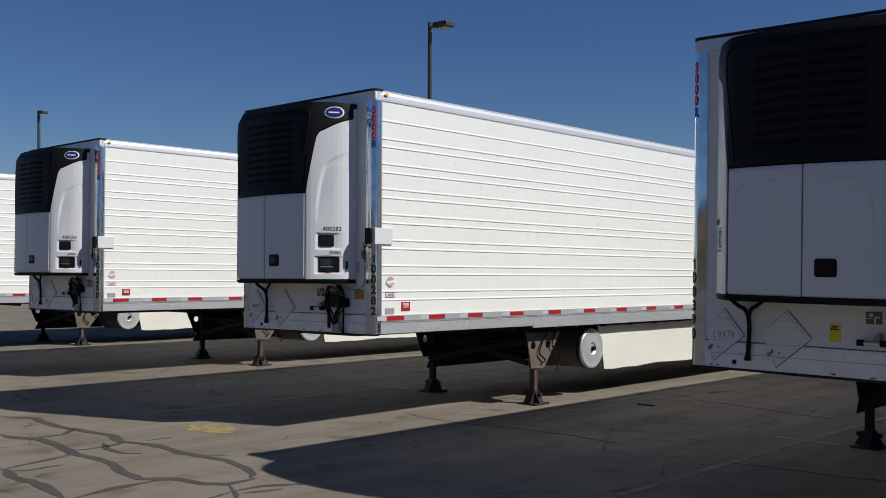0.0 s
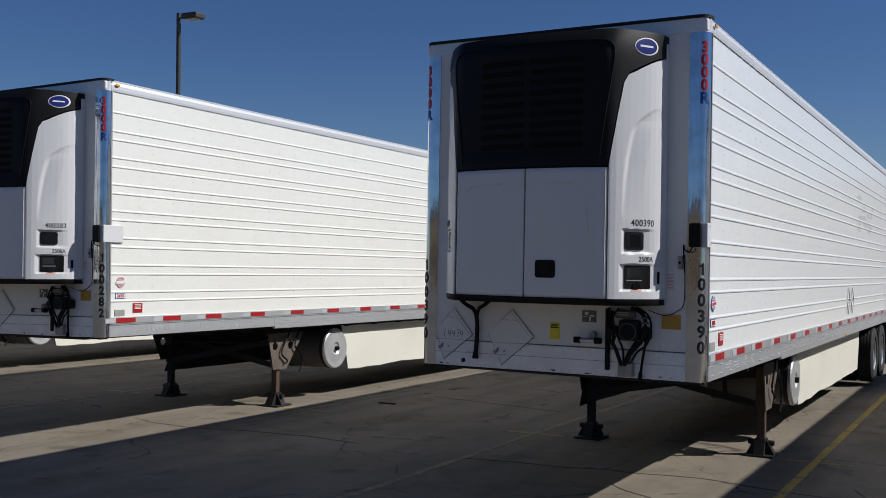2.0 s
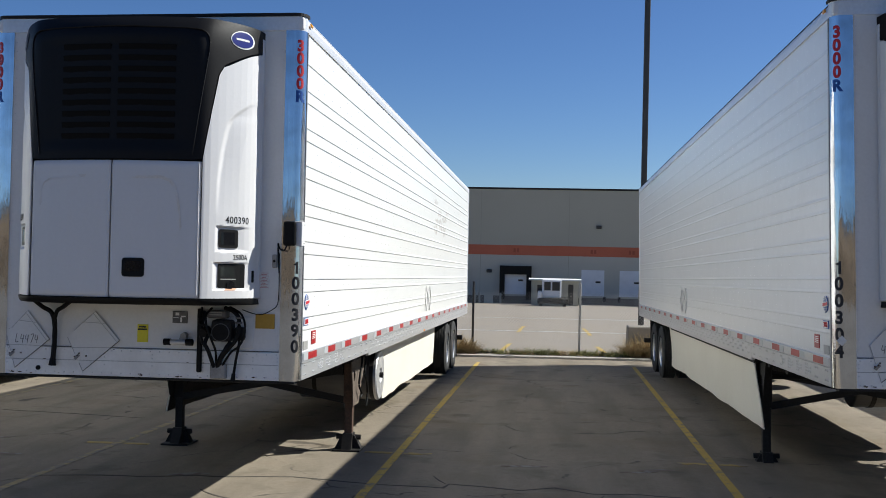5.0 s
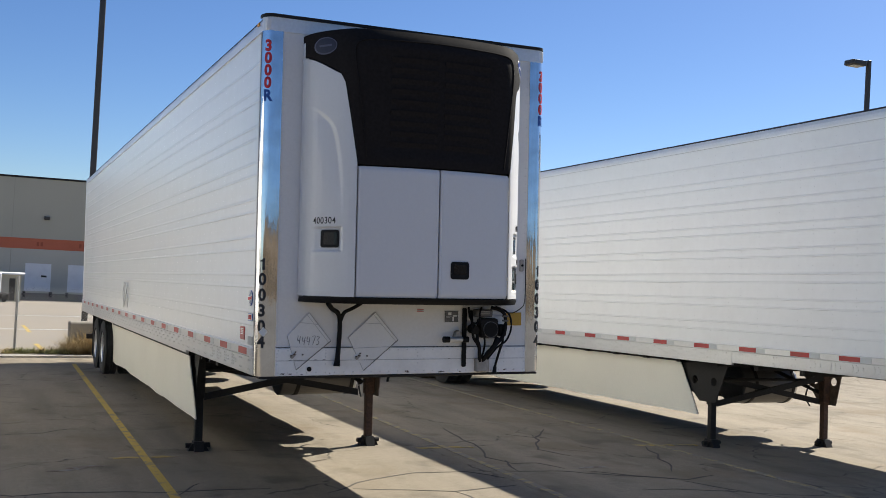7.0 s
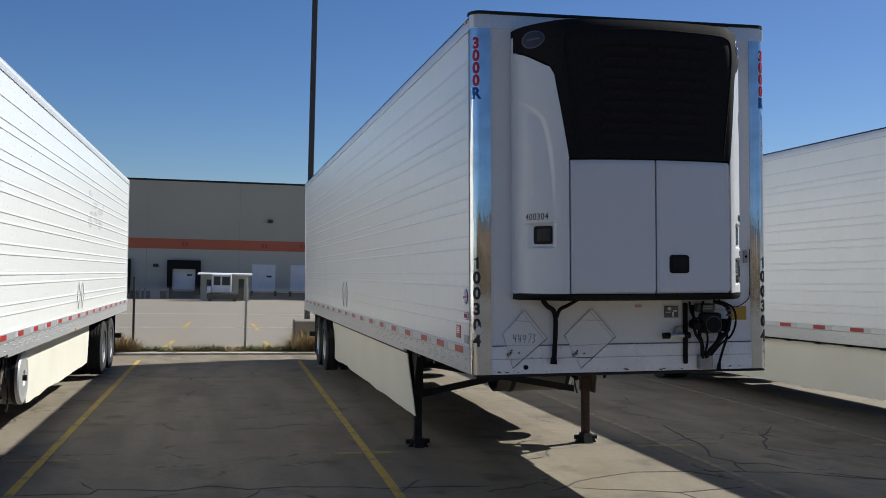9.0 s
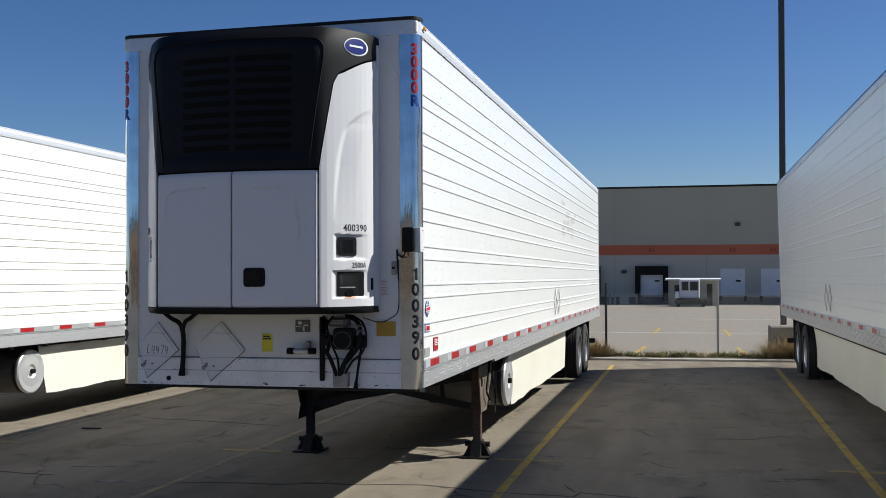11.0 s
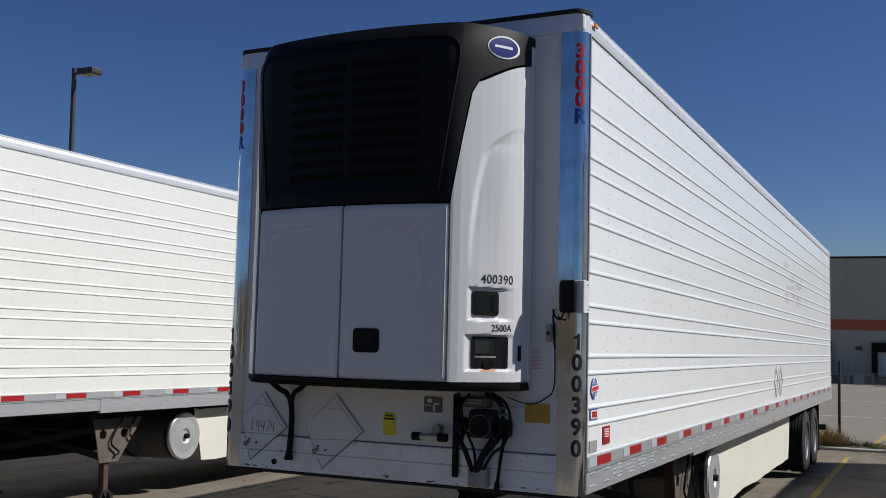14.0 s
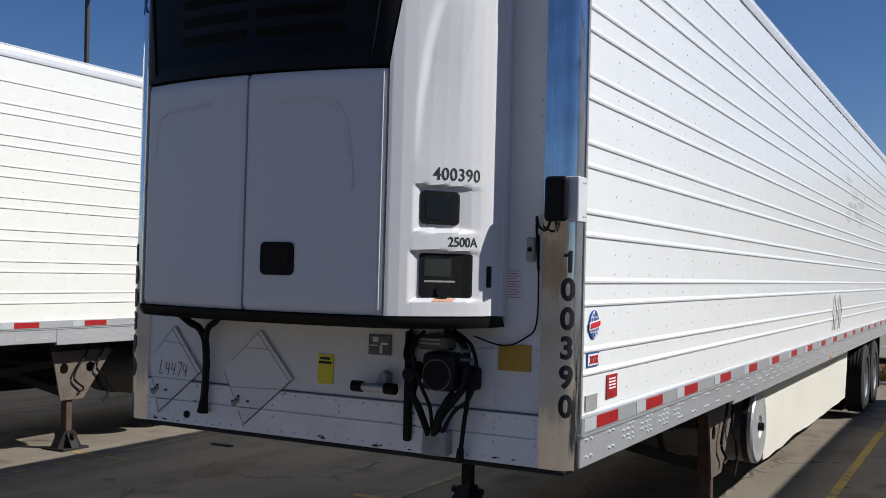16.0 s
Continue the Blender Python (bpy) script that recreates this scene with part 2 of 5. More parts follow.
CONCRETE = mat("kerb concrete", (0.44, 0.41, 0.36), 0.85, grain=0.08, scale=30, stain=0.4, stain_scale=2, bump=0.4)
DIRT = mat("dry dirt", (0.24, 0.19, 0.14), 0.95, grain=0.3, scale=25, stain=0.5, stain_scale=3, bump=0.8, bump_scale=40)
GALV = mat("galvanised steel", (0.34, 0.34, 0.33), 0.5, 0.5)
POLE = mat("bronze pole paint", (0.035, 0.032, 0.03), 0.5, stain=0.3)
WALL_UPPER = mat("upper wall paint", (0.41, 0.395, 0.32), 0.9, grain=0.03, stain=0.15, stain_scale=0.15, bump=0.1, bump_scale=20)
WALL_LOWER = mat("lower wall paint", (0.47, 0.455, 0.385), 0.9, grain=0.03, stain=0.15, stain_scale=0.2, bump=0.1, bump_scale=20)
STRIPE = mat("stripe paint", (0.50, 0.14, 0.075), 0.85, stain=0.2, stain_scale=0.3)
DOOR_WHITE = mat("dock door", (0.72, 0.73, 0.74), 0.5, stain=0.2)
BOLLARD = mat("bollard grey", (0.30, 0.29, 0.25), 0.6, stain=0.3)
GLASS_DARK = mat("dark glass", (0.02, 0.025, 0.03), 0.05)
BRUSH = mat("dry weed", (0.44, 0.33, 0.17), 0.9, grain=0.3)
GRASS = mat("weed green", (0.19, 0.19, 0.065), 0.85, grain=0.3)


def worn_paint(name, color, under, wear, rough=0.8):
    """Line paint worn through to the asphalt in flecks and patches."""
    m = mat(name, color, rough, grain=0.1, scale=60, stain=1.0, stain_scale=9, stain_color=under, bump=0.4, bump_scale=90)
    for n in m.node_tree.nodes:
        if n.type == "MAP_RANGE" and abs(n.inputs["From Min"].default_value - 0.45) < 1e-4:
            n.inputs["From Min"].default_value, n.inputs["From Max"].default_value = wear, wear + 0.14
    return m


LINE_YELLOW = worn_paint("worn yellow line", (0.47, 0.315, 0.055), (0.21, 0.18, 0.125), 0.52)
LINE_FAINT = worn_paint("faint yellow line", (0.31, 0.245, 0.11), (0.19, 0.168, 0.135), 0.40)
LINE_MID = worn_paint("scuffed yellow line", (0.37, 0.26, 0.07), (0.2, 0.17, 0.125), 0.46)
LINE_WHITE = worn_paint("worn white line", (0.6, 0.6, 0.58), (0.25, 0.24, 0.22), 0.52)


# ---- mesh helpers ----
def mesh_of(bm, name, material, smooth=False):
    me = bpy.data.meshes.new(name)
    bmesh.ops.recalc_face_normals(bm, faces=bm.faces)
    bm.to_mesh(me)
    bm.free()
    me.materials.append(material)
    if smooth:
        for p in me.polygons:
            p.use_smooth = True
        me.set_sharp_from_angle(angle=radians(35))
    return me


def part(name, bm, material, parent, label="", smooth=False, m=None):
    ob = new(name, mesh_of(bm, name, material, smooth) if isinstance(bm, bmesh.types.BMesh) else bm)
    if m is not None:
        ob.matrix_local = m
    if parent is not None:
        ob.parent = parent
    if label:
        ob["label"] = label
    return ob


def box(x0, x1, y0, y1, z0, z1, bev=0.0, bm=None, seg=1):
    bm = bm or bmesh.new()
    r = bmesh.ops.create_cube(bm, size=1, matrix=Matrix.Translation(((x0 + x1) / 2, (y0 + y1) / 2, (z0 + z1) / 2)) @ Matrix.Diagonal((abs(x1 - x0), abs(y1 - y0), abs(z1 - z0), 1)))
    if bev:
        es = list({e for v in r["verts"] for e in v.link_edges})
        bmesh.ops.bevel(bm, geom=es, offset=bev, segments=seg, affect="EDGES", profile=0.5)
    return bm


def cyl(r, p, q, seg=12, bm=None, r2=None):
    """A rod from p to q."""
    bm = bm or bmesh.new()
    p, q = Vector(p), Vector(q)
    turn = (q - p).to_track_quat("Z", "Y").to_matrix().to_4x4()
    bmesh.ops.create_cone(bm, cap_ends=True, segments=seg, radius1=r, radius2=r if r2 is None else r2, depth=(q - p).length,
                          matrix=Matrix.Translation((p + q) / 2) @ turn)
    return bm


def tube(points, r, seg=6, bm=None):
    """A hose along points, smoothed."""
    bm = bm or bmesh.new()
    pts = [Vector(p) for p in points]
    fine = []
    for i in range(len(pts) - 1):
        a, b, c, d = pts[max(i - 1, 0)], pts[i], pts[i + 1], pts[min(i + 2, len(pts) - 1)]
        for k in range(5):
            t = k / 5
            fine.append(0.5 * (2 * b + (c - a) * t + (2 * a - 5 * b + 4 * c - d) * t * t + (3 * b - a - 3 * c + d) * t ** 3))
    fine.append(pts[-1])
    rings = []
    for i, p in enumerate(fine):
        way = (fine[min(i + 1, len(fine) - 1)] - fine[max(i - 1, 0)]).normalized()
        m = way.to_track_quat("Z", "Y").to_matrix()
        rings.append([bm.verts.new(p + m @ Vector((r * math.cos(2 * math.pi * k / seg), r * math.sin(2 * math.pi * k / seg), 0))) for k in range(seg)])
    for a, b in zip(rings, rings[1:]):
        for k in range(seg):
            bm.faces.new((a[k], a[(k + 1) % seg], b[(k + 1) % seg], b[k]))
    bm.faces.new(rings[0])
    bm.faces.new(list(reversed(rings[-1])))
    return bm


def prism(outline, axis, lo, hi, bm=None):
    """A flat outline carried along an axis: x takes (y, z) pairs, y takes (x, z), z takes (x, y)."""
    bm = bm or bmesh.new()
    put = {"x": lambda a, b, c: (c, a, b), "y": lambda a, b, c: (a, c, b), "z": lambda a, b, c: (a, b, c)}[axis]
    one = [bm.verts.new(put(a, b, lo)) for a, b in outline]
    two = [bm.verts.new(put(a, b, hi)) for a, b in outline]
    bm.faces.new(one)
    bm.faces.new(list(reversed(two)))
    n = len(one)
    for k in range(n):
        bm.faces.new((one[k], one[(k + 1) % n], two[(k + 1) % n], two[k]))
    return bm


def lathe(profile, seg=32, bm=None):
    """(x, r) pairs spun round the x axis."""
    bm = bm or bmesh.new()
    rings = [[bm.verts.new((x, r * math.cos(2 * math.pi * k / seg), r * math.sin(2 * math.pi * k / seg))) for k in range(seg)] for x, r in profile]
    for a, b in zip(rings, rings[1:]):
        for k in range(seg):
            bm.faces.new((a[k], a[(k + 1) % seg], b[(k + 1) % seg], b[k]))
    bm.faces.new(rings[0])
    bm.faces.new(list(reversed(rings[-1])))
    return bm


def sheet(fn, nu, nv, thick=None):
    """A surface fn(u, v) over a grid; thick gives it a back, moved by that vector."""
    bm = bmesh.new()
    g = [[bm.verts.new(fn(i / nu, j / nv)) for j in range(nv + 1)] for i in range(nu + 1)]
    for i in range(nu):
        for j in range(nv):
            bm.faces.new((g[i][j], g[i + 1][j], g[i + 1][j + 1], g[i][j + 1]))
    if thick:
        t = Vector(thick)
        h = [[bm.verts.new(v.co + t) for v in row] for row in g]
        for i in range(nu):
            for j in range(nv):
                bm.faces.new((h[i][j], h[i][j + 1], h[i + 1][j + 1], h[i + 1][j]))
        rim = [(i, 0) for i in range(nu)] + [(nu, j) for j in range(nv)] + [(i, nv) for i in range(nu, 0, -1)] + [(0, j) for j in range(nv, 0, -1)]
        for (a, b), (c, d) in zip(rim, rim[1:] + rim[:1]):
            bm.faces.new((g[a][b], h[a][b], h[c][d], g[c][d]))
    return bm


def ellipse(rx, rz, y0, y1, n=24):
    return prism([(rx * math.cos(2 * math.pi * k / n), rz * math.sin(2 * math.pi * k / n)) for k in range(n)], "y", y0, y1)


def lettering(text, size, material, name="lettering", bold=0.03, line=1.0, width=1.0):
    """Raised letters in the xz plane, facing -y, centred."""
    cu = bpy.data.curves.new(name, "FONT")
    cu.body, cu.size, cu.align_x, cu.align_y = text, size, "CENTER", "CENTER"
    cu.extrude, cu.offset, cu.space_line = 0.0012, bold * size, line
    cu.resolution_u = 4
    ob = bpy.data.objects.new(name, cu)
    scene.collection.objects.link(ob)
    bpy.context.view_layer.update()
    me = bpy.data.meshes.new_from_object(ob.evaluated_get(bpy.context.evaluated_depsgraph_get()))
    bpy.data.objects.remove(ob)
    bpy.data.curves.remove(cu)
    me.transform(Matrix.Rotation(radians(90), 4, "X") @ Matrix.Diagonal((width, 1, 1, 1)))
    me.name = name
    me.materials.clear()
    me.materials.append(material)
    return me


SMUDGE = worn_paint("dirt smudge on white", (0.70, 0.67, 0.62), (0.84, 0.838, 0.815), 0.44, 0.16)

# ---- ground ----
GX, GZ = (-60, -16, -8, -1.3, 2, 5.5, 7.5, 11.2, 13.2, 40), (0.26, 0.13, 0.07, -0.01, -0.05, -0.095, -0.11, -0.235, -0.33, -0.9)


def gz(x, y=0.0):
    """Height of the asphalt over the lot's plane."""
    return float(np.interp(x, GX, GZ)) + 0.0044 * max(0.0, min(y, 30.0)) - 0.0118 * max(0.0, min(y, 140.0) - 30.0)


def on_lot(x, y, up=0.0):
    """A place on the asphalt, in the world."""
    far = math.hypot(x, y)
    k = min(1.0, 130.0 / far) if far > 0 else 1.0
    p = YARD @ Vector((x * k, y * k, gz(x, y) + up))
    return Vector((x, y, p.z))


def ground_sheet():
    xs = [-3000, -900, -300, -120, -60, -40] + list(np.arange(-30, 30.1, 1.5)) + [40, 60, 120, 300, 900, 3000]
    ys = [-3000, -900, -300, -120, -60, -30] + list(np.arange(-21, 17.0, 2.0)) + [17.1, 19, 30, 45, 60, 80, 110, 140, 300, 900, 3000]
    bm = bmesh.new()
    g = [[bm.verts.new(on_lot(x, y)) for y in ys] for x in xs]
    for i in range(len(xs) - 1):
        for j in range(len(ys) - 1):
            f = bm.faces.new((g[i][j], g[i + 1][j], g[i + 1][j + 1], g[i][j + 1]))
            # Slot 2 is the added dark ground, out of view at y < -10.
            f.material_index = 1 if ys[j] > 17 else (2 if ys[j] < -10 else 0)
            f.smooth = True
    me = mesh_of(bm, "ground", ASPHALT)
    me.materials.append(FAR_LOT)
    me.materials.append(UNSEEN_DARK_LOT)
    return tagged(new("ground", me), "aged grey asphalt of a truck lot with patched cracks", "ground", kind="structure")


ground_sheet()


def strip(points, width, up=0.004, jitter=0.0, rng=None, step=0.12):
    """A thin band laid on the asphalt along points."""
    bm = bmesh.new()
    pts = [Vector((*p, 0)) for p in points]
    fine = []
    for a, b in zip(pts, pts[1:]):
        n = max(1, int((b - a).length / step))
        fine += [a.lerp(b, k / n) for k in range(n)]
    fine.append(pts[-1])
    if jitter:
        fine = [p + Vector((noise.noise(p * 2.3), noise.noise(p * 2.3 + Vector((9, 4, 1))), 0)) * jitter for p in fine]
    rows = []
    for i, p in enumerate(fine):
        way = (fine[min(i + 1, len(fine) - 1)] - fine[max(i - 1, 0)]).normalized()
        side = Vector((-way.y, way.x, 0))
        w = width / 2
        if jitter:
            w *= 0.75 + 0.9 * abs(noise.noise(p * 3.1 + Vector((0, 0, 5)))) + (0.25 if rng and rng.random() < 0.1 else 0)
            w *= min(1.0, 0.25 + 0.3 * min(i, len(fine) - 1 - i))
        l, r = p + side * w, p - side * w
        rows.append([bm.verts.new(on_lot(q.x, q.y, h)) for q, h in ((l, -0.004), (l, up), (r, up), (r, -0.004))])
    for a, b in zip(rows, rows[1:]):
        for k in range(3):
            bm.faces.new((a[k], b[k], b[k + 1], a[k + 1]))
    return bm


def laid(name, bm, material, label, category):
    return tagged(part(name, bm, material, None), label, category, kind="structure")


# crack sealant, from the open lot in front to the stall under the far trailer
CRACKS = [
    [(-11.08, -2.52), (-10.70, -2.25), (-10.03, -2.35), (-9.52, -2.32), (-8.76, -2.23), (-8.36, -2.36), (-7.97, -2.20), (-7.33, -2.26), (-6.68, -2.15), (-6.23, -2.22), (-5.92, -2.37), (-5.81, -2.51)],
    [(-9.71, -3.12), (-9.47, -3.10), (-9.11, -2.94), (-8.53, -2.97), (-8.05, -3.09), (-7.64, -3.06), (-7.33, -3.07), (-6.88, -3.20), (-6.46, -3.24), (-6.25, -3.02), (-5.89, -2.95), (-5.71, -2.80), (-5.77, -2.47)],
    [(-7.78, -3.98), (-7.69, -3.95), (-7.34, -4.08), (-6.96, -4.03), (-6.46, -4.07), (-6.21, -4.12)],
]
BRANCHES = [
    [(-7.74, -3.93), (-7.83, -3.62), (-7.98, -3.25), (-8.05, -3.09)],
    [(-9.22, -2.95), (-9.23, -2.61), (-9.58, -2.26)],
    [(-8.26, -3.07), (-8.18, -2.89), (-8.20, -2.61), (-8.30, -2.35)],
    [(-8.42, -2.53), (-8.06, -2.71), (-7.71, -2.73), (-7.58, -2.58)],
    [(-8.22, -2.10), (-8.21, -1.81)],
    [(-6.16, -4.06), (-6.27, -3.64), (-6.28, -3.12)],
    [(-5.65, -2.81), (-5.49, -2.90), (-5.19, -3.09)],
    [(-5.44, -2.98), (-5.38, -3.30)],
    [(-5.45, -2.93), (-5.45, -2.59), (-5.24, -2.29)],
    [(-5.34, -2.91), (-5.23, -2.56)],
    [(-7.61, -3.95), (-7.51, -3.77), (-7.55, -3.44)],
]
FINE = [
    [(-7.56, 1.49), (-6.89, 1.46), (-6.33, 1.57), (-5.32, 1.77), (-4.43, 1.69)],
    [(0.36, 1.78), (1.00, 1.75), (1.08, 1.94), (1.75, 1.76), (2.07, 1.93), (2.39, 1.76), (3.14, 1.74), (3.73, 1.60), (4.74, 1.54)],
    [(0.84, 2.29), (1.03, 1.94)], [(2.38, 1.29), (2.52, 1.70)], [(3.81, 1.40), (4.12, 1.93)],
    [(7.18, 1.86), (7.61, 1.82), (8.20, 1.70), (9.28, 1.13)], [(8.41, 0.65), (8.86, 0.67), (10.06, 0.17), (10.79, -0.01), (10.76, -0.89)],
    [(10.05, 0.08), (9.57, -1.00), (9.40, -1.38)], [(7.76, 2.52), (7.61, 1.82)], [(-5.76, 5.85), (-4.50, 5.64), (-3.48, 5.48)],
    [(-3.02, 1.59), (-1.29, 1.85), (-0.52, 1.99), (0.36, 1.78)], [(-1.20, 1.29), (-0.94, 1.02), (-0.20, 0.48)], [(5.48, 1.35), (6.45, 0.99), (7.19, 1.09)],
    [(6.45, 0.99), (6.51, 0.03), (6.20, -0.68)],
    [(8.15, 5.18), (7.93, 4.06), (7.97, 3.71), (7.64, 2.69), (7.75, 2.27), (8.05, 2.29), (8.20, 1.91)], [(9.20, 4.46), (9.05, 3.93), (8.60, 3.22), (8.81, 2.73)],
    [(8.47, 1.74), (8.83, 1.42), (9.35, 1.11), (9.86, 1.31)], [(9.23, 1.07), (9.52, 0.50), (9.93, -0.07)], [(10.37, 3.39), (9.82, 2.13), (9.49, 1.57)],
    [(5.20, 1.19), (5.85, 1.78), (6.43, 1.97), (7.01, 1.92), (7.27, 1.49)], [(8.79, 4.47), (9.13, 4.14), (9.72, 5.00)]]
rng = random.Random(4)
for line in CRACKS + BRANCHES:
    laid("crack_sealant", strip(line, 0.125 if line in CRACKS else 0.085, 0.003, 0.035, rng), SEALANT, "dark tar sealant over a crack in the asphalt", "crack sealant")
for line in FINE:
    laid("crack_sealant", strip(line, 0.027, 0.003, 0.06, rng), SEALANT, "thin dark tar line along an asphalt crack", "crack sealant")

# stall lines: along the trailers, with a cross tick
for x, near, far, slant, material in ((-13.6, -1.0, 15.4, 0, LINE_FAINT), (-10.05, -1.2, 15.4, 0, LINE_FAINT), (-6.53, 2.2, 15.4, 0, LINE_FAINT), (-3.00, -2.3, 15.4, 0, LINE_FAINT),
                               (0.310, -0.5, 15.6, 0.003, LINE_YELLOW), (3.801, -0.5, 15.4, 0.006, LINE_YELLOW), (7.42, 0.2, 15.4, 0.02, LINE_FAINT), (10.62, -1.3, 15.4, 0.006, LINE_FAINT)):
    laid("stall_line", strip([(x + slant * (y - 3.2), y) for y in np.linspace(near, far, 5)], 0.088, 0.004), material, "worn yellow stall line on the asphalt", "stall line")
    tick = 3.5 if x < -1 else (3.45 if x > 7 else 3.5)
    laid("stall_tick", strip([(x - 0.38, tick), (x - 0.065, tick)], 0.10, 0.004), LINE_MID, "short worn yellow cross tick on a stall line", "stall line")
    laid("stall_tick", strip([(x + 0.065, tick), (x + (0.65 if x > 9 else 0.38), tick)], 0.10, 0.004), LINE_MID, "short worn yellow cross tick on a stall line", "stall line")
laid("yellow_patch", strip([(-8.85, -1.05), (-7.98, -1.1)], 0.5, 0.004, 0.1, rng), LINE_MID, "scuffed patch of old yellow paint", "paint patch")
for x, y in ((1.75, 2.95), (2.95, 2.9), (3.15, 3.0), (-3.6, 1.5), (-3.9, 2.6), (-1.6, 1.9), (-4.6, 3.6), (-4.3, 2.2), (8.6, 1.9)):
    laid("rust_stain", strip([(x - 0.22, y), (x + 0.22, y + 0.04)], 0.16, 0.003, 0.08, rng), worn_paint("stain on asphalt", (0.13, 0.09, 0.07), (0.2, 0.19, 0.17), 0.4), "brownish oil and rust stain on asphalt", "stain")
laid("rubber_scrap", strip([(-6.05, 4.69), (-5.78, 4.7)], 0.05, 0.02), RUBBER, "short strip of torn black tyre rubber", "scrap")

# kerb, dirt strip and fence behind the trailers
def kerb():
    bm = bmesh.new()
    xs = list(np.arange(-40, 40.1, 2.0))
    prof = [(17.0, -0.05), (17.0, 0.045), (17.03, 0.06), (17.17, 0.06), (17.2, 0.045), (17.2, -0.05)]
    rows = [[bm.verts.new(on_lot(x, y, h)) for y, h in prof] for x in xs]
    for a, b in zip(rows, rows[1:]):
        for k in range(len(prof) - 1):
            bm.faces.new((a[k], b[k], b[k + 1], a[k + 1]))
    return bm


laid("kerb", kerb(), CONCRETE, "pale concrete kerb at the rear of the stalls", "kerb")
laid("dirt_strip", sheet(lambda u, v: on_lot(-40 + 80 * u, 17.15 + 1.75 * v, 0.05 * (1 - v) + 0.04 * noise.noise(Vector((u * 80, v * 3, 0)))), 160, 6), DIRT, "strip of dry dirt behind the kerb", "dirt")
for y, x0, x1 in ((28.9, -12, 16), (45.3, -16, 20)):
    laid("lot_line", strip([(x0, y), (x1, y - 0.2)], 0.16, 0.006, step=2), LINE_WHITE, "worn white line on the far lot", "lot line")
for x, y, dx, dy in ((0.68, 18.95, 0.12, 3.1), (0.84, 27.9, 0.06, 5.3), (3.45, 18.95, -0.13, 2.7), (3.33, 27.0, -0.09, 5.1), (-2.6, 27.5, 0.06, 5.0), (6.6, 27.5, -0.06, 5.0)):
    laid("lot_dash", strip([(x, y), (x + dx, y + dy)], 0.12, 0.006, step=1), LINE_YELLOW, "yellow dash on the far lot", "lot line")


# ---- the refrigerated trailer ----
L, HW, ZB, ZT = 16.15, 1.30, 1.105, 4.095
BUILD = (1.01, 1.0, 0.99)             # the make parked here is a little wider and lower than drawn
UX = (0.0, 0.2, 0.35, 0.5, 0.655, 0.685, 0.72, 0.76, 0.80, 0.84, 0.88, 0.91, 0.935, 0.955, 0.968, 0.975)
UY = (0.65, 0.642, 0.626, 0.602, 0.564, 0.546, 0.515, 0.470, 0.420, 0.365, 0.306, 0.256, 0.204, 0.148, 0.094, 0.03)


def depth(x, z):
    """How far the cooling unit stands out of the front wall."""
    d = float(np.interp(abs(x), UX, UY))
    if z > 3.64:
        d *= 1 - 0.22 * min(1.0, (z - 3.64) / 0.35) ** 2.6
    return d


def inner_edge(z):
    return float(np.interp(z, (1.7, 2.84, 3.5, 3.59), (0.665, 0.665, 0.752, 0.785)))


ARC_X = np.linspace(-0.975, 0.975, 391)
ARC_S = np.concatenate(([0.0], np.cumsum(np.hypot(np.diff(ARC_X), np.diff(np.interp(np.abs(ARC_X), UX, UY))))))


def wrapped(shape, x0, z0, out=0.0025):
    """Bends a flat shape, drawn round its own middle, onto the unit's curved face at x0, z0."""
    verts = shape.verts if isinstance(shape, bmesh.types.BMesh) else shape.vertices
    start = np.interp(x0, ARC_X, ARC_S)
    for v in verts:
        x, z = float(np.interp(start + v.co.x, ARC_S, ARC_X)), z0 + v.co.z
        v.co = (x, v.co.y - depth(x, z) + (crease(x, z) if z < 3.5 and abs(x) > 0.66 else 0.0) - out, z)
    return shape


def bent_plate(x0, x1, z0, z1, y0, y1):
    """A thin plate with enough columns to be bent."""
    return sheet(lambda u, v: (x0 + (x1 - x0) * u, y0, z0 + (z1 - z0) * v), 14, 4, (0, y1 - y0, 0))


def pad(w, h, r, y0, y1):
    """A plate with round corners, drawn round its own middle; w and h are half sizes."""
    def fn(u, v):
        x = w * math.sin(math.pi / 2 * (2 * u - 1))
        over = max(0.0, abs(x) - (w - r))
        return (x, y0, (2 * v - 1) * (h - r + math.sqrt(max(0.0, r * r - over * over))))
    return sheet(fn, 20, 6, (0, y1 - y0, 0))


def haze(points, width):
    """A narrow bent band on the doors along points."""
    dist = [0.0]
    for a, b in zip(points, points[1:]):
        dist.append(dist[-1] + math.dist(a, b))

    def fn(u, v):
        x, z = (float(np.interp(u * dist[-1], dist, [p[k] for p in points])) for k in (0, 1))
        return (x + (v - 0.5) * width * 0.7, -depth(x, z) - 0.002, z + (v - 0.5) * width)
    return sheet(fn, 30, 2, (0, 0.001, 0))


def disc(rx, rz, y0, y1):
    return sheet(lambda u, v: ((0.02 + 0.98 * v) * rx * math.cos(2 * math.pi * u), y0, (0.02 + 0.98 * v) * rz * math.sin(2 * math.pi * u)), 36, 5, (0, y1 - y0, 0))


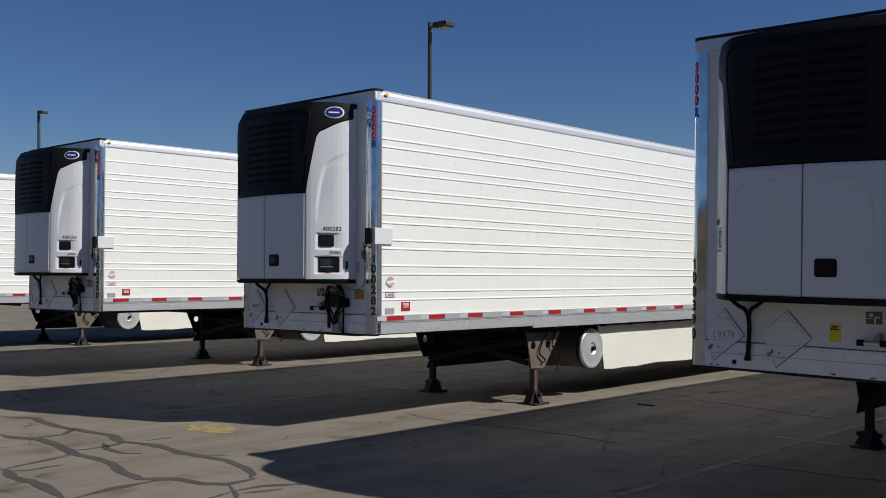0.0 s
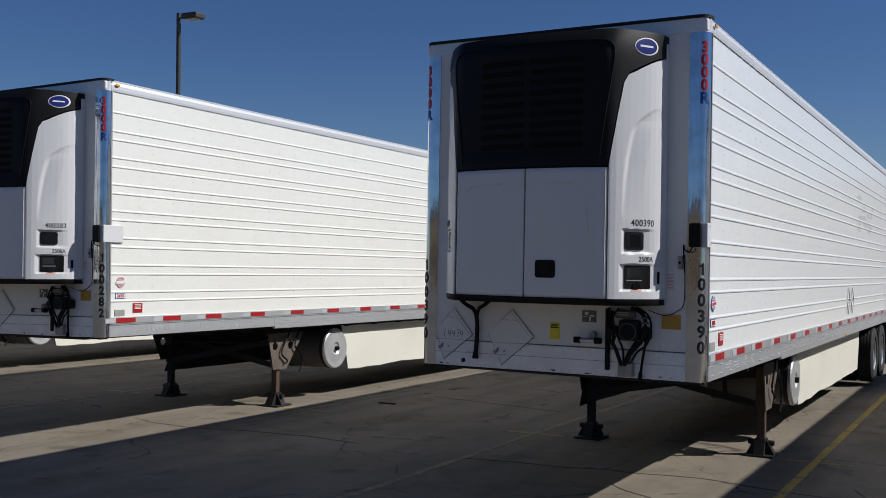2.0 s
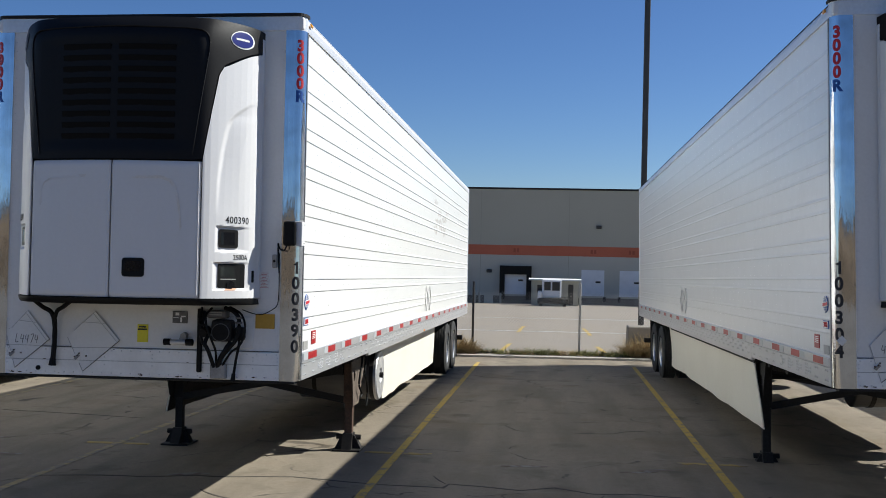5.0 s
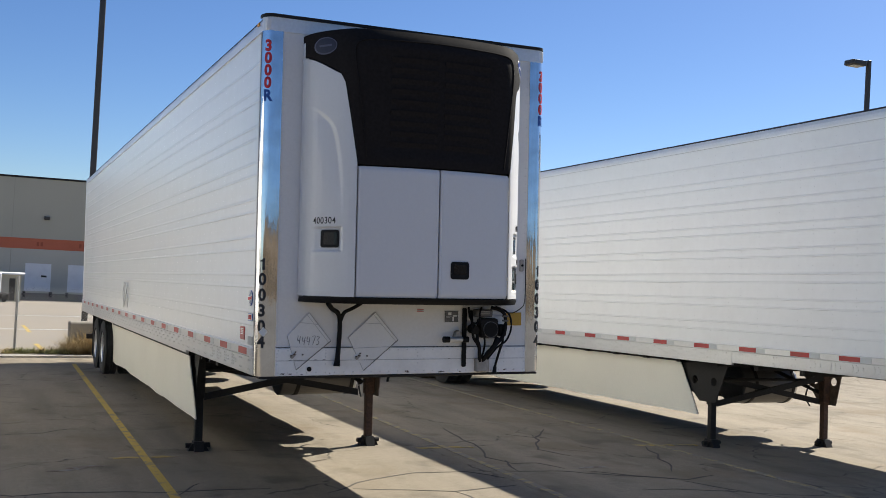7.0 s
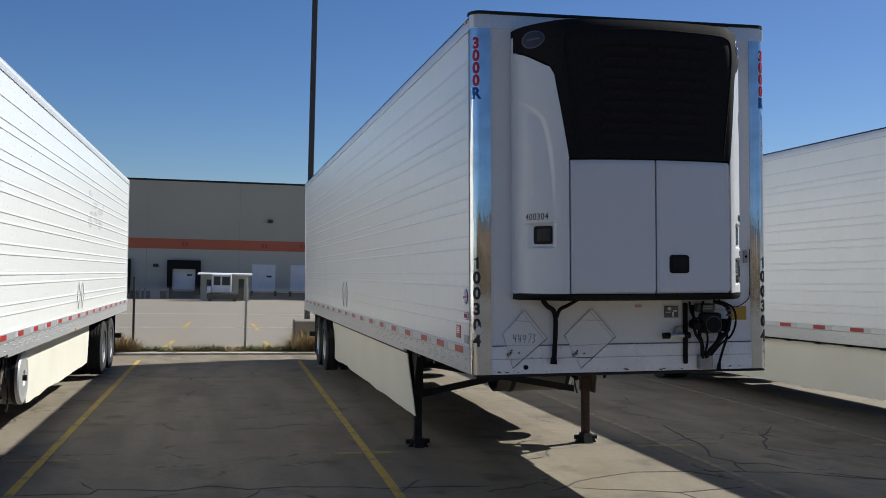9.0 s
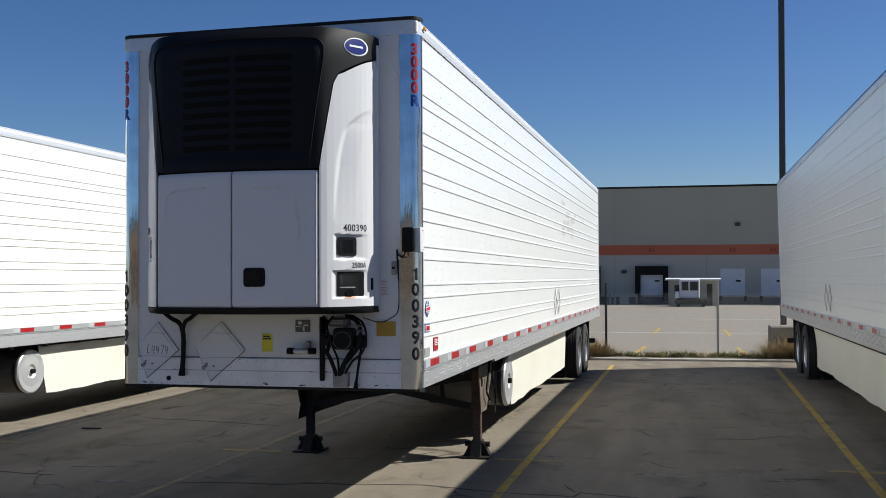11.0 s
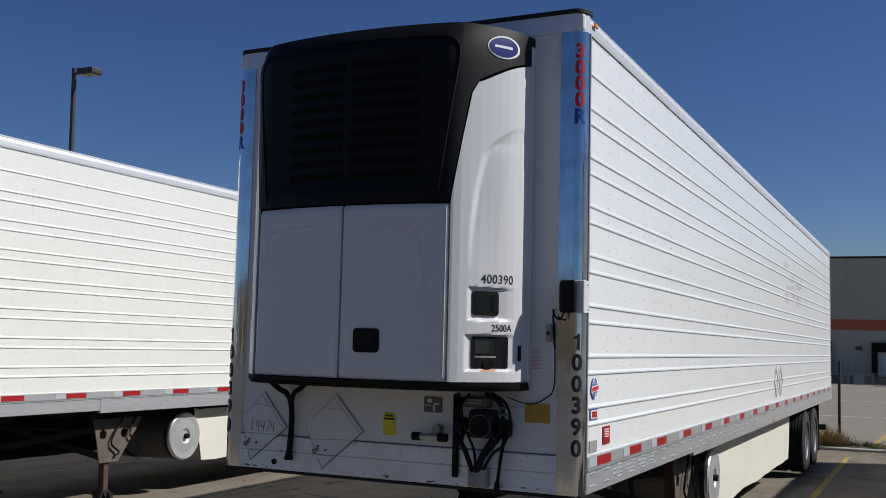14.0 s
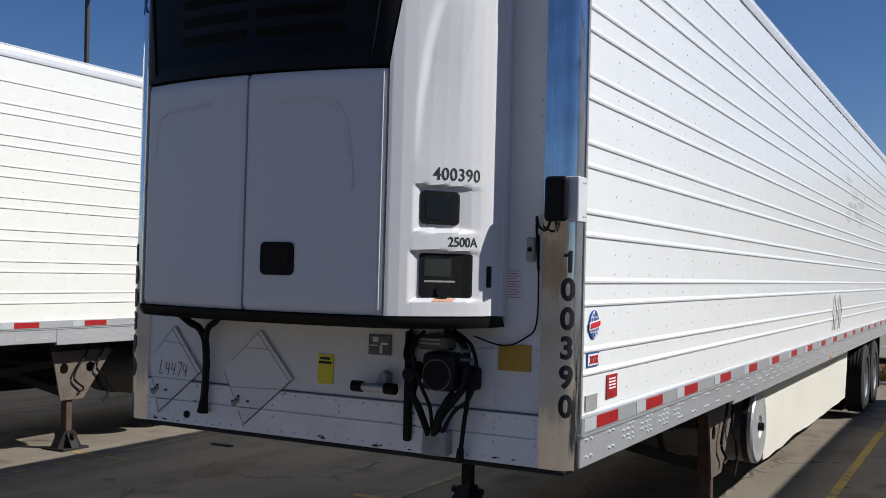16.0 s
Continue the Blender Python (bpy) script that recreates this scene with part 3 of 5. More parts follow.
def sunk_panel(x, z):
    """The moulded recesses round the gauge window and, on the right, the display; they run out sideways."""
    d = 0.0
    for x0, x1, z0, z1, on in ((0.755, 0.945, 2.135, 2.335, True), (0.745, 0.957, 1.836, 2.056, x > 0)):
        if on and x0 < abs(x) < x1 and z0 < z < z1:
            d = 0.034 * min(1.0, (abs(x) - x0) / 0.012, (z1 - z) / 0.01, (z - z0) / 0.016) * min(1.0, (x1 - abs(x)) / 0.07)
    return d


def crease(x, z):
    """A swage in the side cowl: a sharp step that sweeps up, then turns outwards."""
    if z < 2.34:
        return sunk_panel(x, z)
    c = float(np.interp(z, (2.4, 2.7, 2.9, 3.05, 3.13, 3.165, 3.20, 3.25, 3.30, 3.36), (0.750, 0.758, 0.772, 0.791, 0.806, 0.818, 0.838, 0.874, 0.918, 1.0)))
    fade = max(0.0, min(1.0, (z - 2.42) / 0.45)) * max(0.0, min(1.0, (3.34 - z) / 0.13))
    off = abs(x) - c
    back = 1.0 if off < 0.02 else max(0.0, 1 - (off - 0.02) / 0.1)
    return 0.028 * fade * back / (1 + math.exp(-max(-40, min(40, (off - 0.008) / 0.0024))))


def cowl(side):
    def fn(u, v):
        top = 3.57 + 0.168 * u
        z = 1.775 + (top - 1.775) * v
        x = inner_edge(z) + 0.008 + (0.975 - inner_edge(z) - 0.008) * u
        return (side * x, -depth(x, z) + crease(side * x, z), z)
    return sheet(fn, 90, 190, (0, 0.02, 0))


def grille_shell():
    cols = [-0.975, -0.955, -0.92, -0.87, -0.82, -0.787, -0.752, -0.71, -0.666] + [round(-0.6 + 0.1 * k, 3) for k in range(13)] + [0.666, 0.71, 0.752, 0.787, 0.82, 0.87, 0.92, 0.955, 0.975]

    def low(x):
        x = abs(x)
        return float(np.interp(x, (0, 0.665, 0.752, 0.785, 0.975), (2.832, 2.832, 3.50, 3.585, 3.753)))

    def fn(u, v):
        x = cols[round(u * (len(cols) - 1))]
        top = 3.945 - 0.012 * (abs(x) / 0.975) ** 8
        z = low(x) + (top - low(x)) * v
        sunk = 0.022 if abs(x) < 0.56 and 2.95 < z < 3.74 else 0.0
        return (x, -depth(x, z) + sunk, z)
    return sheet(fn, len(cols) - 1, 26, (0, 0.02, 0))


def unit_core():
    return sheet(lambda u, v: ((u * 2 - 1) * 0.95, -depth((u * 2 - 1) * 0.95, 1.72 + 2.16 * v) + 0.045, 1.72 + 2.16 * v), 24, 12, (0, 0.03, 0))


def front_door(x0, x1):
    return sheet(lambda u, v: (x0 + (x1 - x0) * u, -depth(x0 + (x1 - x0) * u, 2) + 0.012 * (max(0, abs(2 * u - 1) - 0.96) / 0.04) ** 2 + 0.012 * (max(0, abs(2 * v - 1) - 0.975) / 0.025) ** 2, 1.775 + 1.046 * v), 40, 44, (0, 0.03, 0))


def side_wall(s):
    """The ribbed side sheet; s is +1 for the right."""
    ribs = [1.52, 1.625, 1.835, 1.94, 2.15, 2.255, 2.465, 2.57, 2.775, 2.88, 3.085, 3.19, 3.40, 3.50, 3.72]
    prof = [(1.325, 0.0)]
    for z in ribs:
        prof += [(z - 0.011, 0.0), (z - 0.0085, 0.007), (z, 0.009), (z + 0.006, 0.006), (z + 0.018, 0.0)]
    prof += [(3.968, 0.0)]
    ys = [0.08, 4, 8, 12, L - 0.05]
    bm = bmesh.new()
    rows = [[bm.verts.new((s * (HW - 0.012 + (o if s > 0 else 0.55 * o)), y, z)) for y in ys] for z, o in prof]
    for a, b in zip(rows, rows[1:]):
        for k in range(len(ys) - 1):
            bm.faces.new((a[k], a[k + 1], b[k + 1], b[k]))
    return bm


def studs(places, r, axis, out=0.004):
    """Rivet heads: low six-sided cones on a wall; axis is the outward direction."""
    bm = bmesh.new()
    n = Vector(axis)
    m = n.to_track_quat("Z", "Y").to_matrix()
    for p in places:
        p = Vector(p)
        ring = [bm.verts.new(p + m @ Vector((r * math.cos(math.pi * k / 3), r * math.sin(math.pi * k / 3), 0))) for k in range(6)]
        tip = [bm.verts.new(p + n * out + m @ Vector((0.55 * r * math.cos(math.pi * k / 3), 0.55 * r * math.sin(math.pi * k / 3), 0))) for k in range(6)]
        bm.faces.new(tip)
        for k in range(6):
            bm.faces.new((ring[k], ring[(k + 1) % 6], tip[(k + 1) % 6], tip[k]))
    return bm


def corner_post(s):
    """Polished corner post with a rounded nose."""
    n = 14
    r = 0.075
    out = [(s * (HW - 0.155), -0.006)]
    out += [(s * (HW - r + r * math.sin(math.pi / 2 * k / n)), r - 0.006 - r * math.cos(math.pi / 2 * k / n)) for k in range(n + 1)]
    out += [(s * HW, 0.085), (s * (HW - 0.02), 0.085), (s * (HW - 0.02), 0.06), (s * (HW - 0.155), 0.03)]
    return prism(out, "z", ZB, 3.96)


def tyre_mesh():
    w, r, ri = 0.135, 0.505, 0.29
    prof = [(-w * 0.7, ri), (-w * 0.95, ri + 0.03), (-w, 0.40), (-w * 0.93, r - 0.035), (-w * 0.8, r - 0.008)]
    for k in range(5):
        x = -w * 0.7 + k * w * 0.35
        prof += [(x - 0.012, r), (x + 0.012, r)] + ([(x + 0.014, r - 0.012), (x + w * 0.35 - 0.014, r - 0.012)] if k < 4 else [])
    prof += [(w * 0.8, r - 0.008), (w * 0.93, r - 0.035), (w, 0.40), (w * 0.95, ri + 0.03), (w * 0.7, ri)]
    bm = lathe(prof, 40)
    for f in [f for f in bm.faces if len(f.verts) > 4]:
        bm.faces.remove(f)
    return bm


def rim_mesh(s):
    prof = [(-0.11, 0.285), (-0.09, 0.295), (0.09, 0.295), (0.115, 0.285), (0.10, 0.265), (0.02, 0.25), (-0.02, 0.20), (-0.02, 0.13), (0.02, 0.115), (0.06, 0.105), (0.10, 0.08), (0.105, 0.0001)]
    bm = lathe([(s * x, r) for x, r in prof], 32)
    for k in range(10):
        a = 2 * math.pi * k / 10
        cyl(0.014, (s * -0.03, 0.165 * math.cos(a), 0.165 * math.sin(a)), (s * 0.015, 0.165 * math.cos(a), 0.165 * math.sin(a)), 6, bm)
    return bm


def leg_bracket(s):
    """A tapering plate with two round holes."""
    bm = bmesh.new()
    holes = [((3.31, 0.80), 0.05), ((3.67 if s > 0 else 3.70, 0.80), 0.05)]
    low, high, ny, nz = (0.46, 0.985, 60, 46) if s > 0 else (0.52, 1.12, 72, 50)
    grid = {}

    def across(i, z):
        t = (z - low) / (high - low)
        a, b = (3.27 - 0.12 * t, 3.58 + 0.41 * t) if s > 0 else (3.27 - 0.27 * t, 3.60 + 0.72 * t)
        return a + (b - a) * i / ny
    for i in range(ny):
        for j in range(nz):
            z0, z1 = low + (high - low) * j / nz, low + (high - low) * (j + 1) / nz
            q = [(across(i, z0), z0), (across(i + 1, z0), z0), (across(i + 1, z1), z1), (across(i, z1), z1)]
            if all(math.hypot(y - c[0], z - c[1]) > r for y, z in q for c, r in holes):
                f = []
                for p in q:
                    key = (round(p[0], 4), round(p[1], 4))
                    if key not in grid:
                        grid[key] = bm.verts.new((s * 1.075, *p))
                    f.append(grid[key])
                bm.faces.new(f)
    r = bmesh.ops.extrude_face_region(bm, geom=list(bm.faces))
    bmesh.ops.translate(bm, vec=(-s * 0.012, 0, 0), verts=[v for v in r["geom"] if isinstance(v, bmesh.types.BMVert)])
    return bm


def skirt_panel(s, inset=0.0):
    front_low, front_top, rear = (5.22, 5.02, 10.95) if s > 0 else (2.92, 3.30, 11.2)

    def fn(u, v):
        z = 0.335 + 0.705 * v
        y0 = front_low + (front_top - front_low) * v
        y = y0 + (rear - y0) * u
        wave = 0.012 * noise.noise(Vector((y * 0.9, z * 2.0, s * 3)))
        if v == 0:
            z += 0.03 * noise.noise(Vector((y * 0.8, 1.0, s * 5))) + 0.012 * noise.noise(Vector((y * 3, 2.0, s)))
        return (s * (1.13 - inset + wave - 0.02 * (1 - v)), y, z)
    return sheet(fn, 60, 8, (-s * (0.004 if inset else 0.012), 0, 0))


def trailer():
    """One white refrigerated semi-trailer, its origin on the ground under the middle of its front."""
    root = new("trailer")
    P = lambda name, bm, material, label="", parent=None, smooth=False, m=None: part(name, bm, material, parent or root, label, smooth, m)
    # body
    P("floor_slab", box(-1.27, 1.27, 0.05, L - 0.06, 1.13, 1.33), DARK, "dark underside of the trailer floor")
    P("front_wall", box(-HW + 0.15, HW - 0.15, 0.004, 0.08, 1.34, 3.96), FRONT_WHITE, "white painted front wall")
    apron = P("apron_panel", box(-HW + 0.15, HW - 0.15, -0.006, 0.07, ZB, 1.335, 0.004), APRON, "white riveted lower apron")
    P("apron_ledge", box(-HW + 0.16, HW - 0.16, -0.009, -0.005, 1.228, 1.234), EDGE, parent=apron)
    P("apron_seam", box(-HW + 0.16, HW - 0.16, -0.0025, 0.003, 1.3365, 1.343), CHIP, parent=apron)
    tagged(P("apron_studs", studs([(x, -0.006, z) for z in (1.315, 1.13) for x in np.arange(-1.12, 1.13, 0.08)] + [(x, -0.006, z) for x in (-1.13, -0.72, -0.3, 0.1, 0.52, 0.93, 1.13) for z in (1.2, 1.26, 1.29)], 0.007, (0, -1, 0)), RIVET, parent=apron), kind="stuff")
    scuff_rng = random.Random(21)
    for k in range(20):
        cx, cz, rr = scuff_rng.uniform(-1.1, 1.1), scuff_rng.choice((1.118, 1.122, 1.13, 1.235, 1.325)), scuff_rng.uniform(0.004, 0.014)
        P("paint_chip", prism([(cx + rr * scuff_rng.uniform(0.6, 2.2) * math.cos(a), cz + 0.5 * rr * scuff_rng.uniform(0.5, 1.1) * math.sin(a)) for a in np.arange(0, 6.2, 0.8)], "y", -0.0085, -0.0055), RUST, parent=apron)
    P("front_sill", box(-HW + 0.03, HW - 0.03, -0.004, 0.1, ZB - 0.022, ZB - 0.002, 0.004), DARK, "dark bottom edge of the front")
    tagged(P("wall_studs", studs([(s * (HW - 0.175), 0.003, z) for s in (-1, 1) for z in np.arange(1.4, 3.9, 0.075)], 0.006, (0, -1, 0)), RIVET), kind="stuff")
    for s in (-1, 1):
        P("side_wall", side_wall(s), WHITE_SIDE, "white side sheet with paired horizontal ribs")
        P("corner_post", corner_post(s), STEEL, "polished stainless corner post")
        P("post_edge", box(s * (HW - 0.005), s * (HW + 0.004), 0.085, 0.105, ZB + 0.2, 3.96), GALV)
        rail = P("side_rail", box(s * (HW - 0.03), s * (HW + 0.006), 0.088, 3.1, ZB, 1.254, 0.004), ALU, "aluminium bottom rail with rivets")
        P("rail_rear", box(s * (HW - 0.03), s * (HW + 0.006), 3.104, L - 0.02, ZB - 0.03, 1.254, 0.004), ALU, parent=rail)
        P("rail_lip", box(s * (HW - 0.03), s * (HW + 0.012), 0.09, L - 0.02, 1.256, 1.333, 0.004), ALU, parent=rail)
        xo = s * (HW + 0.006)
        rr = []
        for y in np.arange(0.16, L - 0.2, 0.305):
            rr += [(xo, y + d, z) for d in (0, 0.06) for z in (1.225, 1.148)]
            if y > 3.1:
                rr += [(xo, y + d, 1.187) for d in (0.14, 0.2)]
        for y in (0.68, 0.75, 0.82, 0.98, 1.05, 1.12, 1.3, 1.37, 1.44, 1.6, 1.67):
            rr += [(xo, y, 1.2), (xo, y, 1.172)]
        P("rail_ridge", box(s * (HW + 0.004), s * (HW + 0.014), 0.09, L - 0.02, 1.243, 1.252), ALU, parent=rail)
        tagged(P("rail_studs", studs(rr, 0.0095, (s, 0, 0), 0.008), BOLT, parent=rail), kind="stuff")
        zz = [z for z in np.arange(1.41, 3.9, 0.094)]
        cols = [y for k in np.arange(0.55, L - 0.3, 1.22) for y in (k, k + 0.22, k + 0.56, k + 0.9)]
        tagged(P("panel_studs", studs([(s * (HW - 0.012), y, z) for y in cols for z in zz], 0.0065, (s, 0, 0), 0.003), STUD), kind="stuff")
        tagged(P("seam_studs", studs([(s * (HW - 0.012), y, z) for y in np.arange(0.12, L, 0.05) for z in (1.35, 3.945)], 0.005, (s, 0, 0), 0.003), STUD), kind="stuff")
        # One rail, two materials: the left's different reflected light is put into CAP.
        P("top_rail", prism([(s * (HW - 0.09), 3.966), (s * (HW - 0.004), 3.966), (s * (HW - 0.003), 3.985), (s * (HW - 0.006), 4.03), (s * (HW - 0.024), ZT - 0.022), (s * (HW - 0.09), ZT - 0.016)], "y", 0.09, L), TOP_METAL if s > 0 else CAP, "bright metal top rail")
        P("rail_gap", box(s * (HW - 0.02), s * (HW - 0.002), 0.09, L - 0.02, 3.959, 3.9645), EDGE)
        P("roof_flange", box(s * (HW - 0.12), s * (HW - 0.028), 0.06, L, ZT - 0.02, ZT, 0.004), TOP_METAL if s > 0 else DARK, "roof edge strip")
        # reflective tape
        for y in [0.27, 1.02, 1.77, 2.66] + [3.55 + 0.9 * k for k in range(14)]:
            P("red_tape", box(s * (HW + 0.011), s * (HW + 0.0145), y, y + 0.3, 1.266, 1.322), TAPE_RED, "red reflective tape", rail)
            P("white_tape", box(s * (HW + 0.011), s * (HW + 0.0145), y - 0.16, y - 0.004, 1.266, 1.322), TAPE_WHITE, "silver-white reflective tape", rail)
        # decals on the side
        q = pose(s * (HW - 0.008), 0.262, 1.74, 0, 0, 90 * s)
        globe = P("badge", ellipse(0.064, 0.066, -0.003, 0.002), INK_BLUE, "round blue globe badge with a red band", m=q)
        for bow in (-0.045, -0.018, 0.018, 0.045):
            P("badge_arc", tube([(bow * math.cos(a), -0.004, 0.062 * math.sin(a)) for a in np.linspace(-1.5, 1.5, 7)], 0.0018, 4), PAPER, parent=globe)
        for zz2 in (-0.034, 0.034):
            P("badge_arc", box(-0.053, 0.053, -0.005, -0.0032, zz2 - 0.0018, zz2 + 0.0018), PAPER, parent=globe)
        P("badge_band", prism([(-0.074, -0.026), (0.07, -0.012), (0.074, 0.024), (-0.07, 0.012)], "y", -0.0075, -0.006), PAPER, parent=globe)
        P("badge_text", prism([(-0.064, -0.019), (0.062, -0.007), (0.065, 0.017), (-0.061, 0.006)], "y", -0.0095, -0.0078), INK_RED, parent=globe)
        q = pose(s * (HW - 0.008), 0.258, 1.58, 0, 0, 90 * s)
        plate = P("model_plate", box(-0.075, 0.075, -0.003, 0.002, -0.031, 0.031), INK_BLUE, m=q)
        P("plate_field", box(-0.07, 0.07, -0.0045, -0.0032, -0.026, 0.026), PAPER, parent=plate)
        P("plate_lettering", lettering("3000R", 0.056, INK_RED, bold=0.0, width=0.8), INK_RED, parent=plate, m=pose(0, -0.006, -0.002))
        q = pose(s * (HW - 0.008), 0.53, 1.435, 0, 0, 90 * s)
        notice = P("notice_sticker", box(-0.075, 0.075, -0.003, 0.002, -0.056, 0.056), TAPE_RED, "red notice sticker with pale lines", m=q)
        for k in range(4):
            P("notice_line", box(-0.05, 0.05, -0.0045, -0.0032, -0.012 + 0.015 * k, -0.005 + 0.015 * k), PAPER, parent=notice)
        P("data_plate", box(-0.075, 0.075, -0.003, 0.002, -0.036, 0.036), GREY, "grey data plate", m=pose(s * (HW - 0.008), 0.25, 1.383, 0, 0, 90 * s))
        P("side_lamp", box(s * (HW + 0.002), s * (HW + 0.016), 0.14, 0.2, 4.02, 4.05, 0.004), ORANGE, "small amber corner lamp")
        for y in (8.2, 8.62):
            for a in ((1, 1), (1, -1), (-1, 1), (-1, -1)):
                holder = P("placard_holder", prism([(y, 1.60 + a[1] * 0.2), (y + a[0] * 0.17, 1.60), (y + a[0] * 0.155, 1.60), (y, 1.60 + a[1] * 0.175)], "x", s * (HW + 0.001), s * (HW + 0.012)), EDGE)
    P("top_cap", box(-HW + 0.012, HW - 0.012, 0.0, 0.1, 3.962, ZT - 0.02, 0.02, seg=3), FRONT_WHITE, "white front top cap", smooth=False)
    P("cap_corner", prism([(-HW, 0.08)] + [(-HW + 0.08 - 0.08 * math.cos(math.pi / 2 * k / 8), 0.08 - 0.086 * math.sin(math.pi / 2 * k / 8)) for k in range(9)] + [(HW - 0.08 + 0.08 * math.sin(math.pi / 2 * k / 8), 0.08 - 0.086 * math.cos(math.pi / 2 * k / 8)) for k in range(9)] + [(HW, 0.08)], "z", 3.96, ZT - 0.02), CAP, "silver-white band round the top corners", smooth=False)
    P("roof_nose", prism([(-HW - 0.008, 0.12)] + [(-HW + 0.08 - 0.088 * math.cos(math.pi / 2 * k / 6), 0.08 - 0.1 * math.sin(math.pi / 2 * k / 6)) for k in range(7)] + [(HW - 0.08 + 0.088 * math.sin(math.pi / 2 * k / 6), 0.08 - 0.1 * math.cos(math.pi / 2 * k / 6)) for k in range(7)] + [(HW + 0.008, 0.12)], "z", ZT - 0.018, ZT + 0.006), DARK, "dark roof edge over the nose")
    P("roof", box(-HW + 0.06, HW - 0.06, 0.1, L, ZT - 0.03, ZT - 0.006), WHITE_SIDE, "white roof sheet")
    P("rear_frame", box(-HW, HW, L - 0.05, L, ZB - 0.03, ZT - 0.02, 0.01), ALU, "metal rear frame")
    # cooling unit
    unit = P("cooling_unit", unit_core(), MATT_BLACK, "white and black refrigeration unit on the front wall")
    shell = P("grille_shell", grille_shell(), UNIT_BLACK, "black moulded grille cover", unit, smooth=True)
    for row in range(9):
        for c in (-1, 1):
            x0, x1 = (0.03, 0.46) if c > 0 else (-0.42, -0.03)
            z = 2.99 + row * 0.086
            P("slat", sheet(lambda u, v: (x0 + (x1 - x0) * u, -depth(x0 + (x1 - x0) * u, z) + 0.024 - 0.012 * v, z + 0.05 * v - 0.012), 6, 2, (0, 0.012, -0.006)), SLAT, parent=shell)
    seam = [(x, -depth(x, z) - 0.002, z) for x, z in [(0.60, 2.87), (0.64, 3.2), (0.69, 3.6), (0.70, 3.76), (0.66, 3.83), (0.55, 3.85), (0.3, 3.855), (0, 3.86), (-0.3, 3.855), (-0.55, 3.85), (-0.66, 3.83), (-0.70, 3.76), (-0.69, 3.6), (-0.64, 3.2), (-0.60, 2.87)]]
    P("grille_seam", tube(seam, 0.006), UNIT_BLACK, parent=shell, smooth=True)
    P("front_door", front_door(-0.66, -0.006), UNIT_WHITE, "white moulded service door", unit, smooth=True)
    right = P("front_door", front_door(0.006, 0.66), UNIT_WHITE, "white moulded service door with a black latch", unit, smooth=True)
    P("door_edge", tube([(0.652, -depth(0.652, 2) - 0.001, 1.80), (0.652, -depth(0.652, 2) - 0.001, 2.805)], 0.004), UNIT_WHITE, parent=right)
    latch = P("latch_bezel", wrapped(pad(0.084, 0.072, 0.024, -0.004, 0.01), 0.188, 2.005), MATT_BLACK, "black latch recess", right)
    P("latch_handle", wrapped(pad(0.06, 0.04, 0.012, -0.003, 0.003), 0.188, 2.013, 0.006), GLOSS_BLACK, parent=latch)
    for s in (-1, 1):
        cw = P("side_cowl", cowl(s), UNIT_WHITE, "white moulded side cowl with a swage", unit, smooth=True)
        P("cowl_flank", box(s * 0.935, s * 0.977, -0.06, 0.004, 1.775, 3.88, 0.01), UNIT_WHITE, parent=cw)
        ox = 0.885 if s > 0 else -0.88
        bz = P("badge_oval", wrapped(disc(0.12, 0.073, -0.002, 0.01), ox, 3.812, 0.004), PAPER if s > 0 else BADGE_RIM, "dark blue oval badge with a pale rim" if s > 0 else "dark oval badge with a low-contrast rim", unit)
        P("badge_field", wrapped(disc(0.109, 0.063, -0.0012, 0.001), ox, 3.812, 0.009), BADGE_BLUE if s > 0 else BADGE_DULL, parent=bz)
        P("badge_script", wrapped(bent_plate(-0.066, 0.066, -0.008, 0.008, -0.001, 0.001), ox, 3.812, 0.0125), PAPER if s > 0 else BADGE_RIM, parent=bz)
        wb = P("window_bezel", wrapped(pad(0.088, 0.072, 0.02, -0.012, 0.012), s * 0.824, 2.24), MATT_BLACK, "small black-framed gauge window", unit)
        P("window_pane", wrapped(pad(0.064, 0.05, 0.008, -0.001, 0.001), s * 0.824, 2.24, 0.0155), GLOSS_BLACK, parent=wb)
        if s > 0:
            dp = P("display_bezel", wrapped(pad(0.130, 0.094, 0.012, -0.004, 0.012), 0.846, 1.95), MATT_BLACK, "black control display behind glass", unit)
            P("display_screen", wrapped(bent_plate(-0.105, 0.02, -0.005, 0.07, -0.001, 0.001), 0.846, 1.95, 0.0075), GAUGE, parent=dp)
            P("display_knob", wrapped(disc(0.036, 0.03, -0.012, 0.002), 0.842, 1.882, 0.006), GLOSS_BLACK, parent=dp)
            P("display_text", wrapped(bent_plate(-0.105, 0.04, -0.03, -0.022, -0.001, 0.001), 0.846, 1.95, 0.0075), GREY, parent=dp)
            P("display_label", wrapped(bent_plate(-0.05, 0.05, -0.008, 0.008, -0.001, 0.001), 0.842, 1.846, 0.003), ORANGE_LABEL, "faded orange label under the display", parent=dp)
            P("model_lettering", wrapped(lettering("2500A", 0.058, INK, bold=0.004, width=0.95), 0.896, 2.094), INK, parent=unit)
            P("cowl_handle", box(0.942, 0.962, -0.16, -0.13, 1.90, 1.995, 0.004), MATT_BLACK, parent=unit)
    P("unit_skid", sheet(lambda u, v: ((2 * u - 1) * 0.965, -depth((2 * u - 1) * 0.965, 1.7) - 0.008 + 0.03 * (1 - v) ** 2, 1.722 + 0.046 * v), 60, 4, (0, 0.10, 0)), MATT_BLACK, "black bottom tray", unit, smooth=True)
